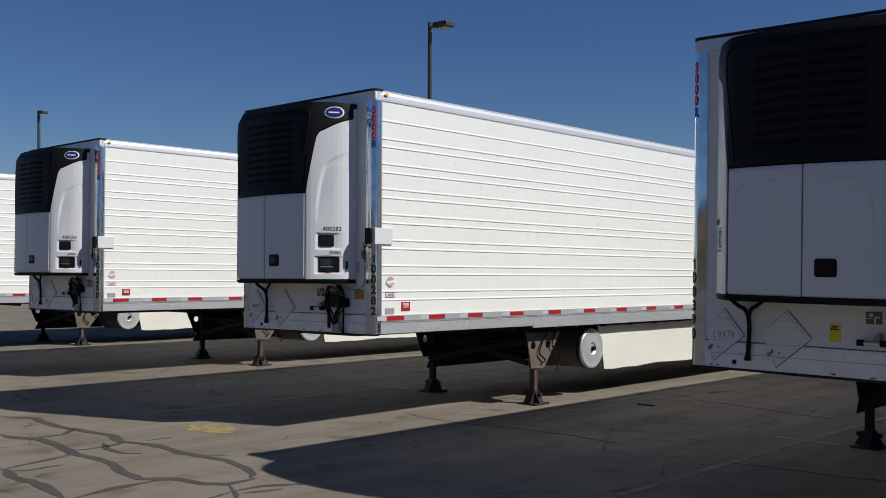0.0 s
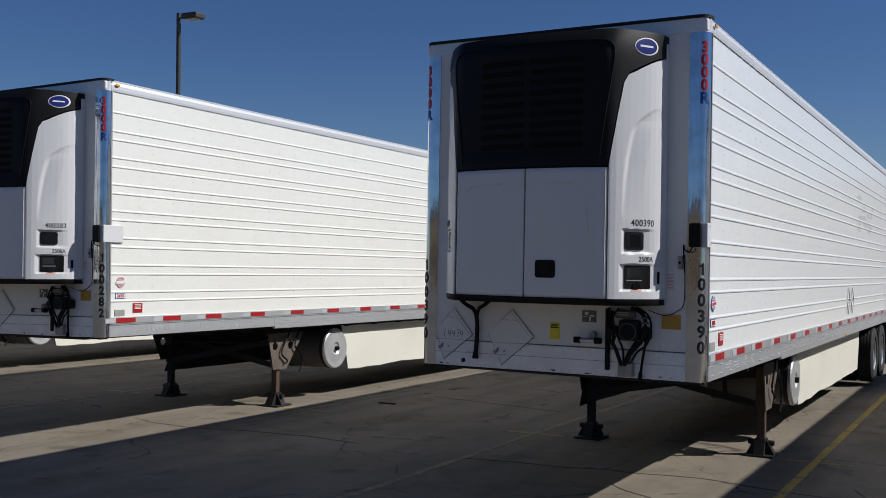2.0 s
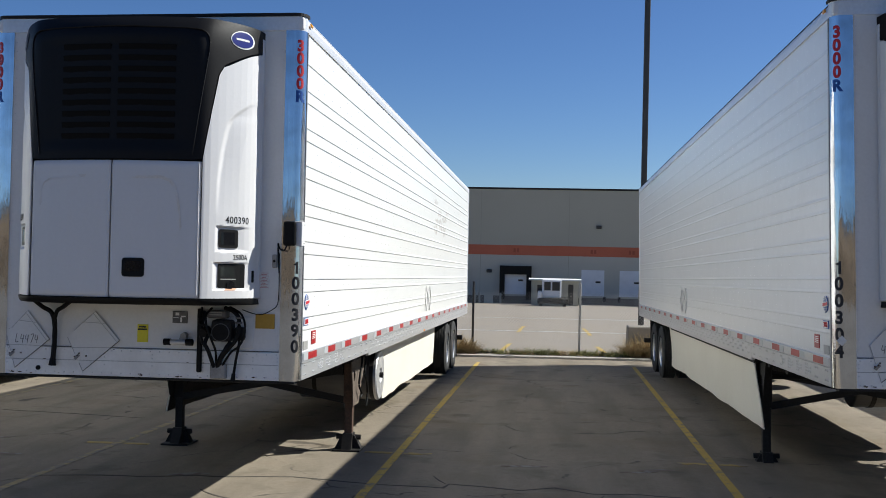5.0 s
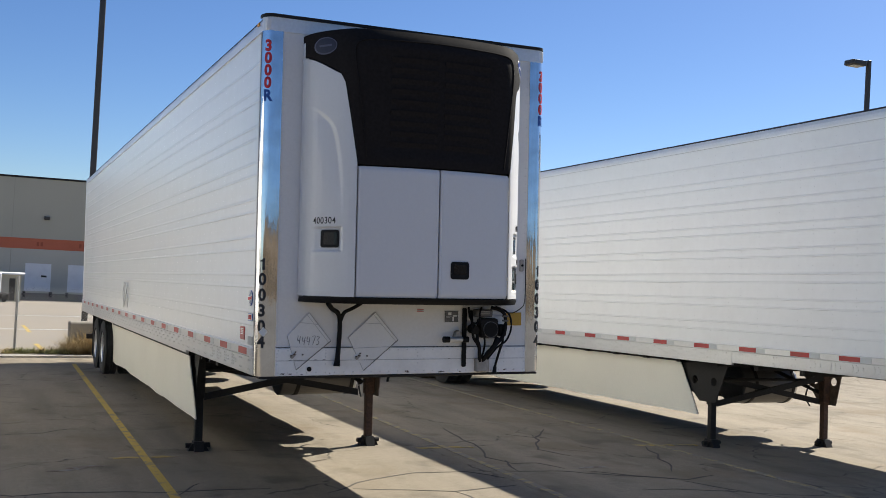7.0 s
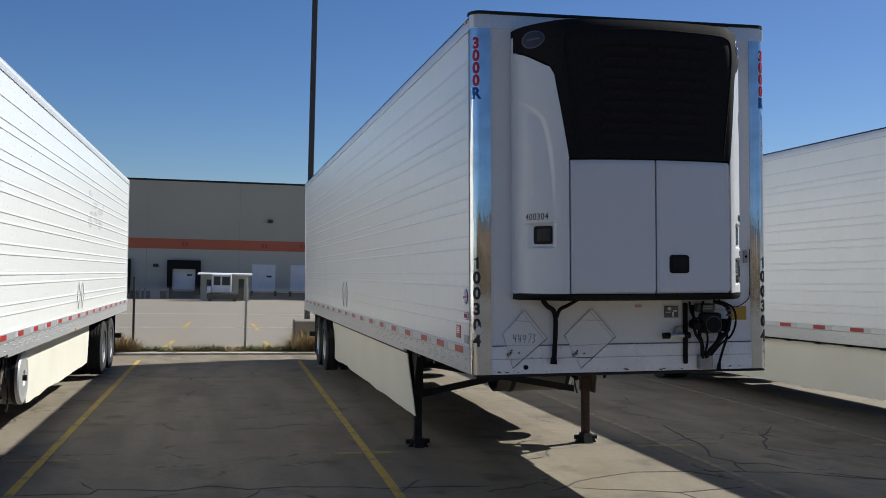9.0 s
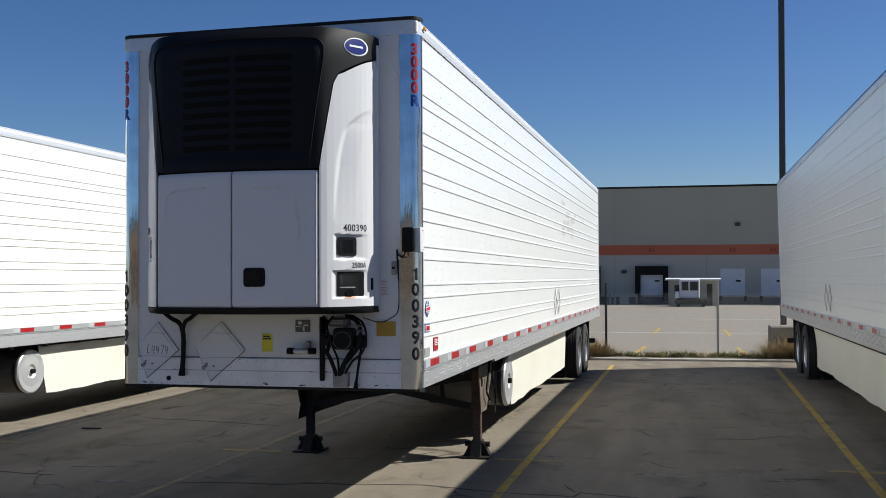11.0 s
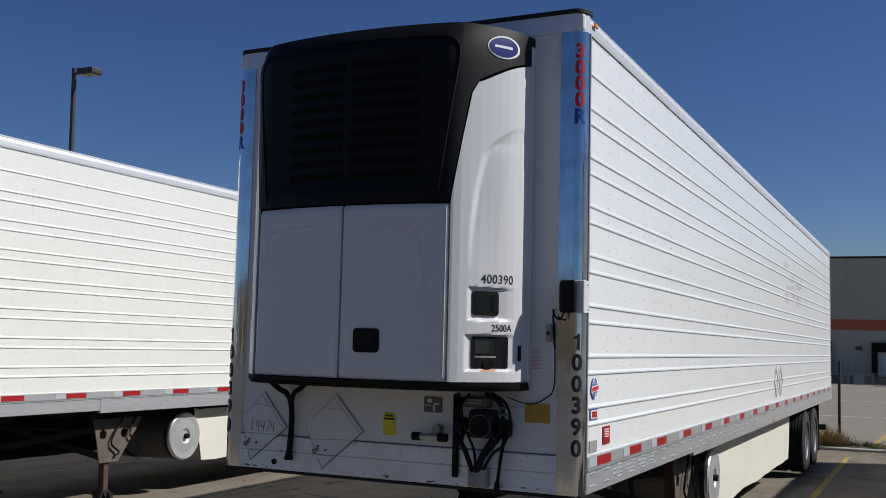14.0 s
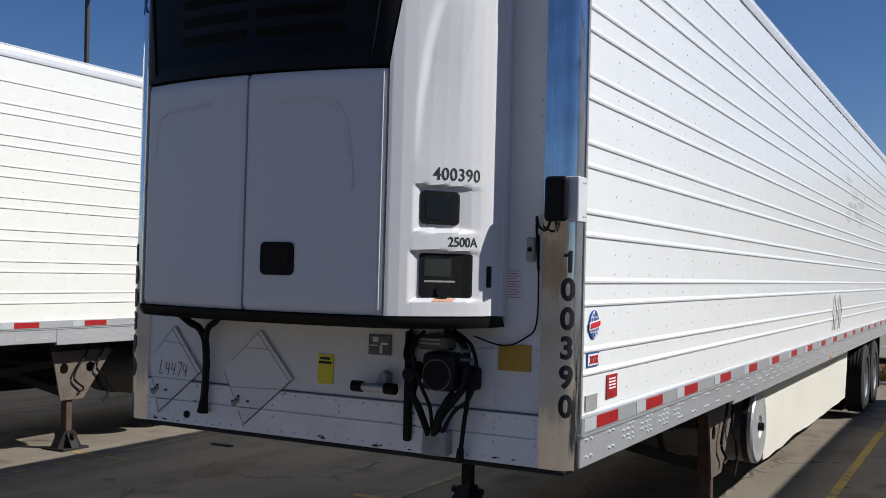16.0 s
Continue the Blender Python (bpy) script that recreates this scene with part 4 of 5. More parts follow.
    P("unit_base", prism([(-0.93, -0.12), (-0.6, -0.46), (0, -0.54), (0.6, -0.46), (0.93, -0.12), (0.93, 0.003), (-0.93, 0.003)], "z", 1.725, 1.76), MATT_BLACK, parent=unit)
    # fittings on the lower front wall
    for top, right, low, left in (((-0.96, 1.63), (-0.77, 1.395), (-1.06, 1.155), (-1.14, 1.435)), ((-0.385, 1.636), (-0.175, 1.40), (-0.48, 1.14), (-0.617, 1.42))):
        hol = P("placard_frame", prism([top, right, low, left], "y", -0.009, 0.003), FRONT_WHITE, "white diamond placard holder")
        at = lambda p, q, k: (p[0] + (q[0] - p[0]) * k, p[1] + (q[1] - p[1]) * k)
        fold = lambda p: (p[0] - 0.022, p[1] - 0.012)
        for p, q, w, ink in ((top, right, 0.0032, EDGE), (right, low, 0.003, CHIP), (low, at(low, left, 0.25), 0.003, EDGE), (at(low, left, 0.5), left, 0.0022, EDGE), (at(left, top, 0.25), top, 0.0022, EDGE),
                             (fold(top), fold(right), 0.0022, EDGE), (at(top, left, 0.42), at(top, right, 0.42), 0.0022, EDGE), (at(left, low, 0.32), at(right, low, 0.22), 0.0022, EDGE)):
            P("frame_edge", cyl(w, (p[0], -0.0105, p[1]), (q[0], -0.0105, q[1]), 6), ink, parent=hol)
        clip = at(low, left, 0.42)
        P("frame_clip", prism([(clip[0] - 0.02, clip[1] - 0.012), (clip[0] + 0.016, clip[1] + 0.024), (clip[0] + 0.032, clip[1] + 0.01), (clip[0] - 0.004, clip[1] - 0.026)], "y", -0.018, -0.0095), GREYPLATE, parent=hol)
        for dx, dz in ((-0.012, 0.002), (0.012, 0.012), (0.024, 0.03), (0.085, 0.008)):
            P("clip_rust", cyl(0.006, (clip[0] + dx, -0.0098, clip[1] + dz), (clip[0] + dx, -0.0205, clip[1] + dz), 7), RUST, parent=hol)
    hose = P("drain_hose", tube([(-0.84, -0.12, 1.715), (-0.79, -0.09, 1.665), (-0.735, -0.07, 1.63), (-0.71, -0.05, 1.55), (-0.71, -0.04, 1.4), (-0.72, -0.04, 1.24)], 0.02), MATT_BLACK, "black rubber drain hose", smooth=True)
    P("hose_branch", tube([(-0.55, -0.12, 1.715), (-0.62, -0.09, 1.67), (-0.68, -0.07, 1.635), (-0.705, -0.055, 1.57)], 0.017), MATT_BLACK, parent=hose, smooth=True)
    P("hose_end", cyl(0.021, (-0.72, -0.04, 1.25), (-0.725, -0.04, 1.185), 10, r2=0.03), MATT_BLACK, parent=hose)
    P("vent_hole", cyl(0.02, (-0.86, -0.004, 1.16), (-0.86, -0.013, 1.16), 12), MATT_BLACK)
    plate = P("connector_plate", box(0.262, 0.385, -0.01, 0.004, 1.555, 1.652, 0.003), PLATE_DARK, "small dark stencilled metal plate")
    for x0, x1, z0, z1 in ((0.288, 0.318, 1.618, 1.642), (0.335, 0.372, 1.605, 1.616), (0.328, 0.342, 1.563, 1.602), (0.27, 0.312, 1.598, 1.603)):
        P("plate_mark", box(x0, x1, -0.0122, -0.0102, z0, z1), PAPER, parent=plate)
    gl = P("air_coupling", cyl(0.021, (0.23, -0.07, 1.405), (0.45, -0.07, 1.405), 14), ALU, "metal air coupling with black caps")
    for x in (0.22, 0.40):
        P("coupling_cap", cyl(0.027, (x, -0.07, 1.405), (x + 0.055, -0.07, 1.405), 14), MATT_BLACK, parent=gl)
    P("coupling_bracket", prism([(0.33, 1.40), (0.39, 1.40), (0.395, 1.47), (0.375, 1.485), (0.35, 1.47)], "y", -0.055, 0.0), GREYPLATE, parent=gl)
    P("service_door", box(0.66, 0.93, -0.008, 0.003, 1.36, 1.62, 0.004), FRONT_WHITE, "white hatch plate")
    clus = P("cable_box", box(0.615, 0.785, -0.12, 0.0, 1.42, 1.595, 0.025, seg=2), DARK, "black electrical box with hanging cables")
    P("cable_box_top", box(0.575, 0.735, -0.1, 0.0, 1.605, 1.672, 0.012), TANK_DARK, "scuffed grey connector cover", clus)
    for z in (1.63, 1.648):
        P("cover_slot", box(0.60, 0.70, -0.104, -0.098, z, z + 0.008), GREYPLATE, parent=clus)
    P("cable_disc", cyl(0.066, (0.70, -0.118, 1.495), (0.70, -0.134, 1.495), 28), MATT_BLACK, parent=clus)
    P("disc_rim", lathe([(-0.004, 0.062), (0.006, 0.062), (0.006, 0.072), (-0.004, 0.072)], 28), TANK_DARK, parent=clus, m=pose(0.70, -0.127, 1.495, 0, 0, 90))
    for pts, r in (([(0.545, -0.05, 1.66), (0.535, -0.1, 1.52), (0.545, -0.11, 1.42), (0.60, -0.1, 1.34), (0.625, -0.06, 1.22)], 0.013),
                   ([(0.585, -0.1, 1.46), (0.575, -0.12, 1.40), (0.60, -0.11, 1.34), (0.63, -0.06, 1.21)], 0.016),
                   ([(0.72, -0.08, 1.69), (0.80, -0.12, 1.665), (0.845, -0.12, 1.60), (0.835, -0.12, 1.46), (0.76, -0.11, 1.36), (0.69, -0.08, 1.28), (0.675, -0.05, 1.21)], 0.017),
                   ([(0.78, -0.1, 1.42), (0.745, -0.12, 1.36), (0.70, -0.1, 1.29), (0.655, -0.05, 1.21)], 0.021),
                   ([(0.62, -0.1, 1.69), (0.585, -0.14, 1.63), (0.595, -0.15, 1.54), (0.63, -0.14, 1.44), (0.655, -0.1, 1.34), (0.645, -0.05, 1.21)], 0.009),
                   ([(0.76, -0.09, 1.70), (0.87, -0.13, 1.64), (0.90, -0.13, 1.52), (0.86, -0.12, 1.40), (0.775, -0.1, 1.33), (0.70, -0.06, 1.22)], 0.009),
                   ([(0.52, -0.05, 1.69), (0.515, -0.09, 1.60), (0.54, -0.12, 1.55), (0.585, -0.12, 1.56)], 0.009),
                   ([(0.84, -0.08, 1.50), (0.84, -0.09, 1.40), (0.815, -0.07, 1.29), (0.795, -0.05, 1.19), (0.785, -0.045, 1.13)], 0.011)):
        P("cable", tube(pts, r, 8), MATT_BLACK, parent=clus, smooth=True)
    P("cable_end", cyl(0.015, (0.789, -0.047, 1.16), (0.783, -0.045, 1.10), 10, r2=0.02), MATT_BLACK, parent=clus)
    P("plug", cyl(0.045, (0.56, -0.04, 1.50), (0.556, -0.13, 1.485), 14, r2=0.034), MATT_BLACK, parent=clus)
    P("plug", box(0.80, 0.875, -0.1, -0.01, 1.43, 1.54, 0.02, seg=2), MATT_BLACK, parent=clus)
    for x, z in ((0.845, 1.615), (0.845, 1.575)):
        P("cable_clip", box(x - 0.024, x + 0.024, -0.14, -0.10, z - 0.008, z + 0.008, 0.004), TANK_DARK, parent=clus)
    P("strap", box(0.475, 0.515, -0.035, -0.007, 1.16, 1.68, 0.008), MATT_BLACK, "black rubber strap")
    P("junction_box", box(0.60, 0.725, -0.07, -0.006, 1.115, 1.235, 0.008), GREYPLATE, "grey metal junction box")
    P("amber_plate", box(0.945, 1.1, -0.006, 0.004, 1.527, 1.645), GOLD, "amber reflector plate")
    sw = P("switch_box", box(1.072, 1.112, -0.022, 0.004, 2.02, 2.13, 0.01, seg=2), GREYPLATE, "small grey switch box")
    P("switch_button", cyl(0.011, (1.092, -0.02, 2.075), (1.092, -0.028, 2.075), 10), MATT_BLACK, parent=sw)
    lab = P("red_print_label", box(0.972, 1.05, -0.0015, 0.004, 1.85, 1.99), PAPER, "white label with red print")
    for k in range(11):
        cut = (0.0, 0.012, 0.004, 0.02)[k % 4]
        P("print_line", box(0.978 + cut / 2, 1.044 - cut, -0.0035, -0.0018, 1.857 + 0.0119 * k, 1.8605 + 0.0119 * k), PRINT_RED, parent=lab)
    P("stray_cable", tube([(0.86, -0.09, 1.68), (0.98, -0.03, 1.64), (1.08, -0.02, 1.68), (1.128, -0.012, 1.75), (1.132, -0.014, 2.0), (1.13, -0.014, 2.14)], 0.004), MATT_BLACK, "thin black cable along the post")
    # landing gear
    for s in (-1, 1):
        br = P("leg_bracket", leg_bracket(s), BRACKET if s > 0 else DARK, "plate with two round holes")
        if s > 0:
            P("bracket_hanger", box(0.98, 1.06, 3.2, 3.95, 0.95, 1.128), DARK, parent=br)
        leg = P("landing_leg", box(s * 0.94, s * 1.06, 3.365, 3.475, 0.48, 1.12, 0.01), RUST if s > 0 else DARK, "landing leg tube")
        P("inner_leg", box(s * 0.955, s * 1.045, 3.38, 3.46, 0.12, 0.98, 0.006), RUST if s > 0 else DARK, parent=leg)
        foot = P("landing_foot", box(s * 0.84, s * 1.16, 3.245, 3.595, 0.018, 0.04, 0.004), DARK, "splayed steel foot plate", leg)
        P("foot_shoe", prism([(3.26, 0.04), (3.58, 0.04), (3.485, 0.215), (3.355, 0.215)], "x", s * 0.945, s * 1.055), DARK, parent=foot)
        P("foot_wing", prism([(s * 0.85, 0.04), (s * 1.15, 0.04), (s * 1.075, 0.19), (s * 0.925, 0.19)], "y", 3.37, 3.47), DARK, parent=foot)
        P("foot_pin", cyl(0.03, (s * 0.86, 3.42, 0.165), (s * 1.14, 3.42, 0.165), 10), DARK, parent=foot)
        P("back_brace", cyl(0.03, (s * 1.0, 3.48, 0.62), (s * 0.6, 4.7, 1.1), 8), DARK)
        if s > 0:
            P("hanging_cord", tube([(s * 1.10, 3.62, 1.09), (s * 1.11, 3.58, 0.95), (s * 1.11, 3.46, 0.80), (s * 1.11, 3.42, 0.68), (s * 1.12, 3.54, 0.58), (s * 1.11, 3.50, 0.54)], 0.012), MATT_BLACK, "black cord hanging from the frame", smooth=True)
            P("hanging_cord", tube([(s * 1.10, 3.86, 1.02), (s * 1.11, 3.78, 0.92), (s * 1.12, 3.72, 0.78), (s * 1.12, 3.86, 0.66), (s * 1.12, 3.90, 0.52), (s * 1.12, 3.82, 0.40)], 0.012), MATT_BLACK, "black cord hanging from the frame", smooth=True)
    P("cross_brace", box(-0.98, 0.98, 3.40, 3.44, 1.03, 1.09), DARK)
    for s in (-1, 1):
        P("cross_brace", prism([(s * 0.95, 0.46), (s * 0.95, 0.54), (-s * 0.93, 0.90), (-s * 0.93, 0.82)], "y", 3.41 + 0.04 * s, 3.44 + 0.04 * s), DARK)
    P("gear_shaft", cyl(0.022, (-0.95, 3.42, 0.82), (0.95, 3.42, 0.82), 10), DARK)
    P("coupler_plate", box(-0.62, 0.62, 0.35, 1.75, 1.04, 1.128, 0.02), DARK, "dark coupler plate")
    for k in range(18):
        P("cross_member", box(-1.2, 1.2, 1.95 + 0.78 * k, 2.03 + 0.78 * k, 1.03, 1.128), DARK)
    # tank with its disc end to the right
    # The body's under-trailer shade is in its dark colour.
    tk = P("fuel_tank", lathe([(0.15, 0.0001), (0.15, 0.28), (0.17, 0.305), (1.10, 0.305), (1.12, 0.30)], 36), TANK_DARK, "horizontal metal fuel tank", smooth=False, m=pose(0, 4.82, 0.69))
    P("tank_end", lathe([(1.105, 0.312), (1.14, 0.312), (1.155, 0.295), (1.15, 0.22), (1.158, 0.1), (1.14, 0.075), (1.14, 0.0001)], 36), TANK, "dished pale metal end", tk)
    P("tank_cap", cyl(0.035, (1.14, 0.02, 0), (1.185, 0.02, 0), 12), MATT_BLACK, parent=tk)
    for x in (0.35, 1.06):
        P("tank_strap", lathe([(x, 0.307), (x, 0.315), (x + 0.05, 0.315), (x + 0.05, 0.307)], 28), DARK, parent=tk)
    P("tank_hanger", box(0.3, 1.1, 4.78, 4.92, 0.98, 1.128), DARK, parent=tk, m=pose(0, -4.82, -0.69))
    # aerodynamic skirts
    for s in (-1, 1):
        sk = P("side_skirt", skirt_panel(s), SKIRT, "cream side skirt panel with a wavy lower edge", smooth=True)
        P("skirt_backing", skirt_panel(s, 0.017), DARK, "thin dark sheet set just behind the skirt", sk)
        for y in (5.5, 6.8, 8.1, 9.4):
            P("skirt_strut", box(s * 0.8, s * 1.105, y, y + 0.05, 0.98, 1.128), DARK, parent=sk)
        P("skirt_rail", box(s * 1.11, s * 1.15, 3.2 if s < 0 else 5.2, 10.9, 1.035, 1.075), DARK, parent=sk)
    P("side_marker", box(HW + 0.004, HW + 0.016, 7.9, 8.0, 1.09, 1.12, 0.004), ORANGE, "small amber side marker")
    # bogie
    P("slider_rail", box(-0.62, -0.5, 9.2, 15.3, 0.86, 1.13), DARK)
    P("slider_rail", box(0.5, 0.62, 9.2, 15.3, 0.86, 1.13), DARK)
    tyre, rim = mesh_of(tyre_mesh(), "tyre", RUBBER, True), {s: mesh_of(rim_mesh(s), "rim", RIM) for s in (-1, 1)}
    for y in (12.05, 13.3):
        P("axle", cyl(0.065, (-1.1, y, 0.525), (1.1, y, 0.525), 12), DARK)
        P("air_bag", cyl(0.15, (-0.5, y + 0.3, 0.6), (-0.5, y + 0.3, 0.9), 14), RUBBER)
        P("air_bag", cyl(0.15, (0.5, y + 0.3, 0.6), (0.5, y + 0.3, 0.9), 14), RUBBER)
        for s in (-1, 1):
            for x in (1.145, 0.84):
                wh = P("wheel", tyre, RUBBER, "black dual tyre on a metal rim", m=pose(s * x, y, 0.522))
                P("rim", rim[s if x > 1 else -s], RIM, "dull metal rim", wh)
    for s in (-1, 1):
        P("mud_flap", box(s * 0.7, s * 1.25, 14.15, 14.165, 0.2, 1.1), RUBBER)
        P("bumper_post", box(s * 0.7, s * 0.78, L - 0.12, L - 0.04, 0.55, 1.13), DARK)
    P("rear_bumper", box(-1.2, 1.2, L - 0.12, L - 0.02, 0.45, 0.56, 0.01), DARK, "dark rear underride bar")
    return root


GLYPHS = {}


def glyph(ch, size, material, bold, width):
    """One raised character, kept for repeats."""
    key = (ch, size, material.name, bold, width)
    if key not in GLYPHS:
        if ch == "1":
            w = size * width
            bm = prism([(0.13 * w, -0.36 * size), (0.13 * w, 0.36 * size), (0.03 * w, 0.36 * size), (-0.03 * w, 0.27 * size), (-0.17 * w, 0.23 * size), (-0.17 * w, 0.15 * size), (-0.02 * w, 0.15 * size), (-0.02 * w, -0.36 * size)], "y", -0.0012, 0.0012)
            GLYPHS[key] = mesh_of(bm, "glyph", material)
        else:
            GLYPHS[key] = lettering(ch, size, material, "glyph", bold, 1.0, width)
    return GLYPHS[key]


def post_glyph(ch, size, material, s, bold):
    """A character bent round the nose of the left (-1) or right (+1) corner post."""
    key = ("post", ch, size, material.name, s)
    if key not in GLYPHS:
        bm = bmesh.new()
        bm.from_mesh(glyph(ch, size, material, bold, 0.92))
        for k in range(-5, 6):
            bmesh.ops.bisect_plane(bm, geom=bm.verts[:] + bm.edges[:] + bm.faces[:], plane_co=(k * 0.009, 0, 0), plane_no=(1, 0, 0))
        r = 0.075
        for v in bm.verts:
            a = radians(31) + s * v.co.x / r
            if a > 0:
                q = r + 0.002 - v.co.y
                v.co = (s * (HW - r + q * math.sin(a)), r - 0.006 - q * math.cos(a), v.co.z)
            else:
                v.co = (s * (HW - r + r * a), -0.008 + v.co.y, v.co.z)
        GLYPHS[key] = mesh_of(bm, "glyph", material)
    return GLYPHS[key]


STROKES = {"L": [[(0.05, 1), (0, 0), (0.55, 0.04)]], "4": [[(0.02, 0.95), (0, 0.42), (0.6, 0.48)], [(0.5, 0.9), (0.46, 0)]], "7": [[(0, 0.92), (0.6, 0.98), (0.28, 0)]],
           "3": [[(0, 0.95), (0.5, 0.88), (0.2, 0.55), (0.55, 0.3), (0.3, 0), (0, 0.08)]], "0": [[(0.3, 1), (0, 0.5), (0.3, 0), (0.6, 0.5), (0.3, 1)]]}


def marker_writing(text, high):
    """Thin hand-drawn characters in the xz plane, facing -y, centred."""
    bm = bmesh.new()
    for k, ch in enumerate(text):
        for line in STROKES[ch]:
            tube([((k - len(text) / 2) * 0.56 * high + 0.55 * high * x + 0.06 * high * z, -0.001, high * (z - 0.5 + 0.05 * math.sin(5 * k))) for x, z in line], 0.0022, 4, bm)
    return bm


def corner_lamp(root, wide):
    """A black marker lamp on a white bracket that wraps the right corner post."""
    br = part("lamp_bracket", box(HW - 0.09, HW + 0.012, -0.02, wide, 2.20, 2.40, 0.004), UNIT_WHITE, root, "white lamp bracket round the corner post")
    tagged(part("bracket_studs", studs([(HW + 0.012, y, z) for y in (wide * 0.45, wide - 0.02) for z in (2.225, 2.375)], 0.006, (1, 0, 0), 0.004), RIVET, br), kind="stuff")
    part("marker_lamp", box(HW - 0.135, HW - 0.03, -0.06, -0.018, 2.20, 2.40, 0.02, seg=3), MATT_BLACK, br, "black marker lamp housing")
    part("lamp_cable", tube([(HW - 0.1, -0.05, 2.21), (HW - 0.12, -0.06, 2.16), (HW - 0.165, -0.03, 2.18), (HW - 0.18, -0.02, 2.22), (HW - 0.175, -0.02, 2.10), (HW - 0.168, -0.014, 1.98)], 0.006), MATT_BLACK, br)


def marked(root, unit_no, body_no, chalk=None, lamp=None, sticker=False, sides=(-1, 1)):
    """Adds the numbers and stickers by which a trailer differs."""
    for s in sides:
        for ch, z in zip("3000R", (3.83, 3.727, 3.624, 3.521, 3.415)):
            ink = INK_BLUE if ch == "R" else INK_RED
            part("model_letter", post_glyph(ch, 0.124, ink, s, 0.045), ink, root, m=pose(0, 0, z))
        for k, ch in enumerate(body_no):
            part("body_number", post_glyph(ch, 0.135, INK, s, 0.035), INK, root, m=pose(0, 0, 2.025 - 0.1285 * k))
        for k, ch in enumerate(unit_no):
            g = glyph(ch, 0.076, INK, 0.004, 0.95).copy()
            g.transform(Matrix.Translation(((k - 2.5) * 0.0392, 0, 0)))
            me = wrapped(g, 0.878 if s > 0 else -0.865, 2.384)
            part("unit_number", me, INK, root)
    if chalk:
        part("chalk_mark", marker_writing(chalk, 0.072), CHALK, root, "hand-drawn black number", m=pose(-0.955 + (0.09 if unit_no == "400304" else 0.0), -0.010, 1.40, 0, 4, 0))
    if lamp:
        corner_lamp(root, lamp)
    if sticker:
        st = part("yellow_sticker", box(-0.03, 0.058, -0.0035, 0.004, 1.392, 1.538), YELLOW, root, "yellow sticker with dark print")
        for k in range(2):
            part("sticker_line", box(-0.018 - 0.006 * k, 0.04 + 0.01 * k, -0.0055, -0.0038, 1.512 - 0.02 * k, 1.524 - 0.02 * k), INK, st)
    return root


def stood(xc, y, yaw, lift, pitch, roll):
    return YARD @ pose(xc, y, lift, pitch, roll, yaw)


LANDING = ("landing_leg", "leg_bracket", "cross_brace", "gear_shaft", "back_brace", "hanging_cord")


base = trailer()
base.scale = BUILD
# across, along, turn, height, pitch, roll, how far back the landing gear sits, unit number, body number, chalk number, lamp bracket, sticker
rows = [(-22.4, 0.4, 0.0, 0.14, 0.04, 0.1, 0.22, "400217", "100217", None, None, False), (-15.35, 0.45, -0.3, 0.19, 0.04, -0.3, 0.22, "400250", "100250", None, 0.28, False),
        (-8.127, 0.07, 0.334, 0.141, 0.021, -0.375, 0.1, "400282", "100282", "44470", 0.28, False), (-1.30, 0.0, 0.0, 0.063, 0.108, 0.743, 0.21, "400390", "100390", "L4474", 0.085, True),
        (5.479, -0.036, 0.386, 0.07, 0.0, -0.22, 0.26, "400304", "100304", "44473", None, False), (12.54, -0.593, 0.968, -0.138, -0.344, 1.03, 0.2, "400310", "100310", None, None, False)]
fleet = []
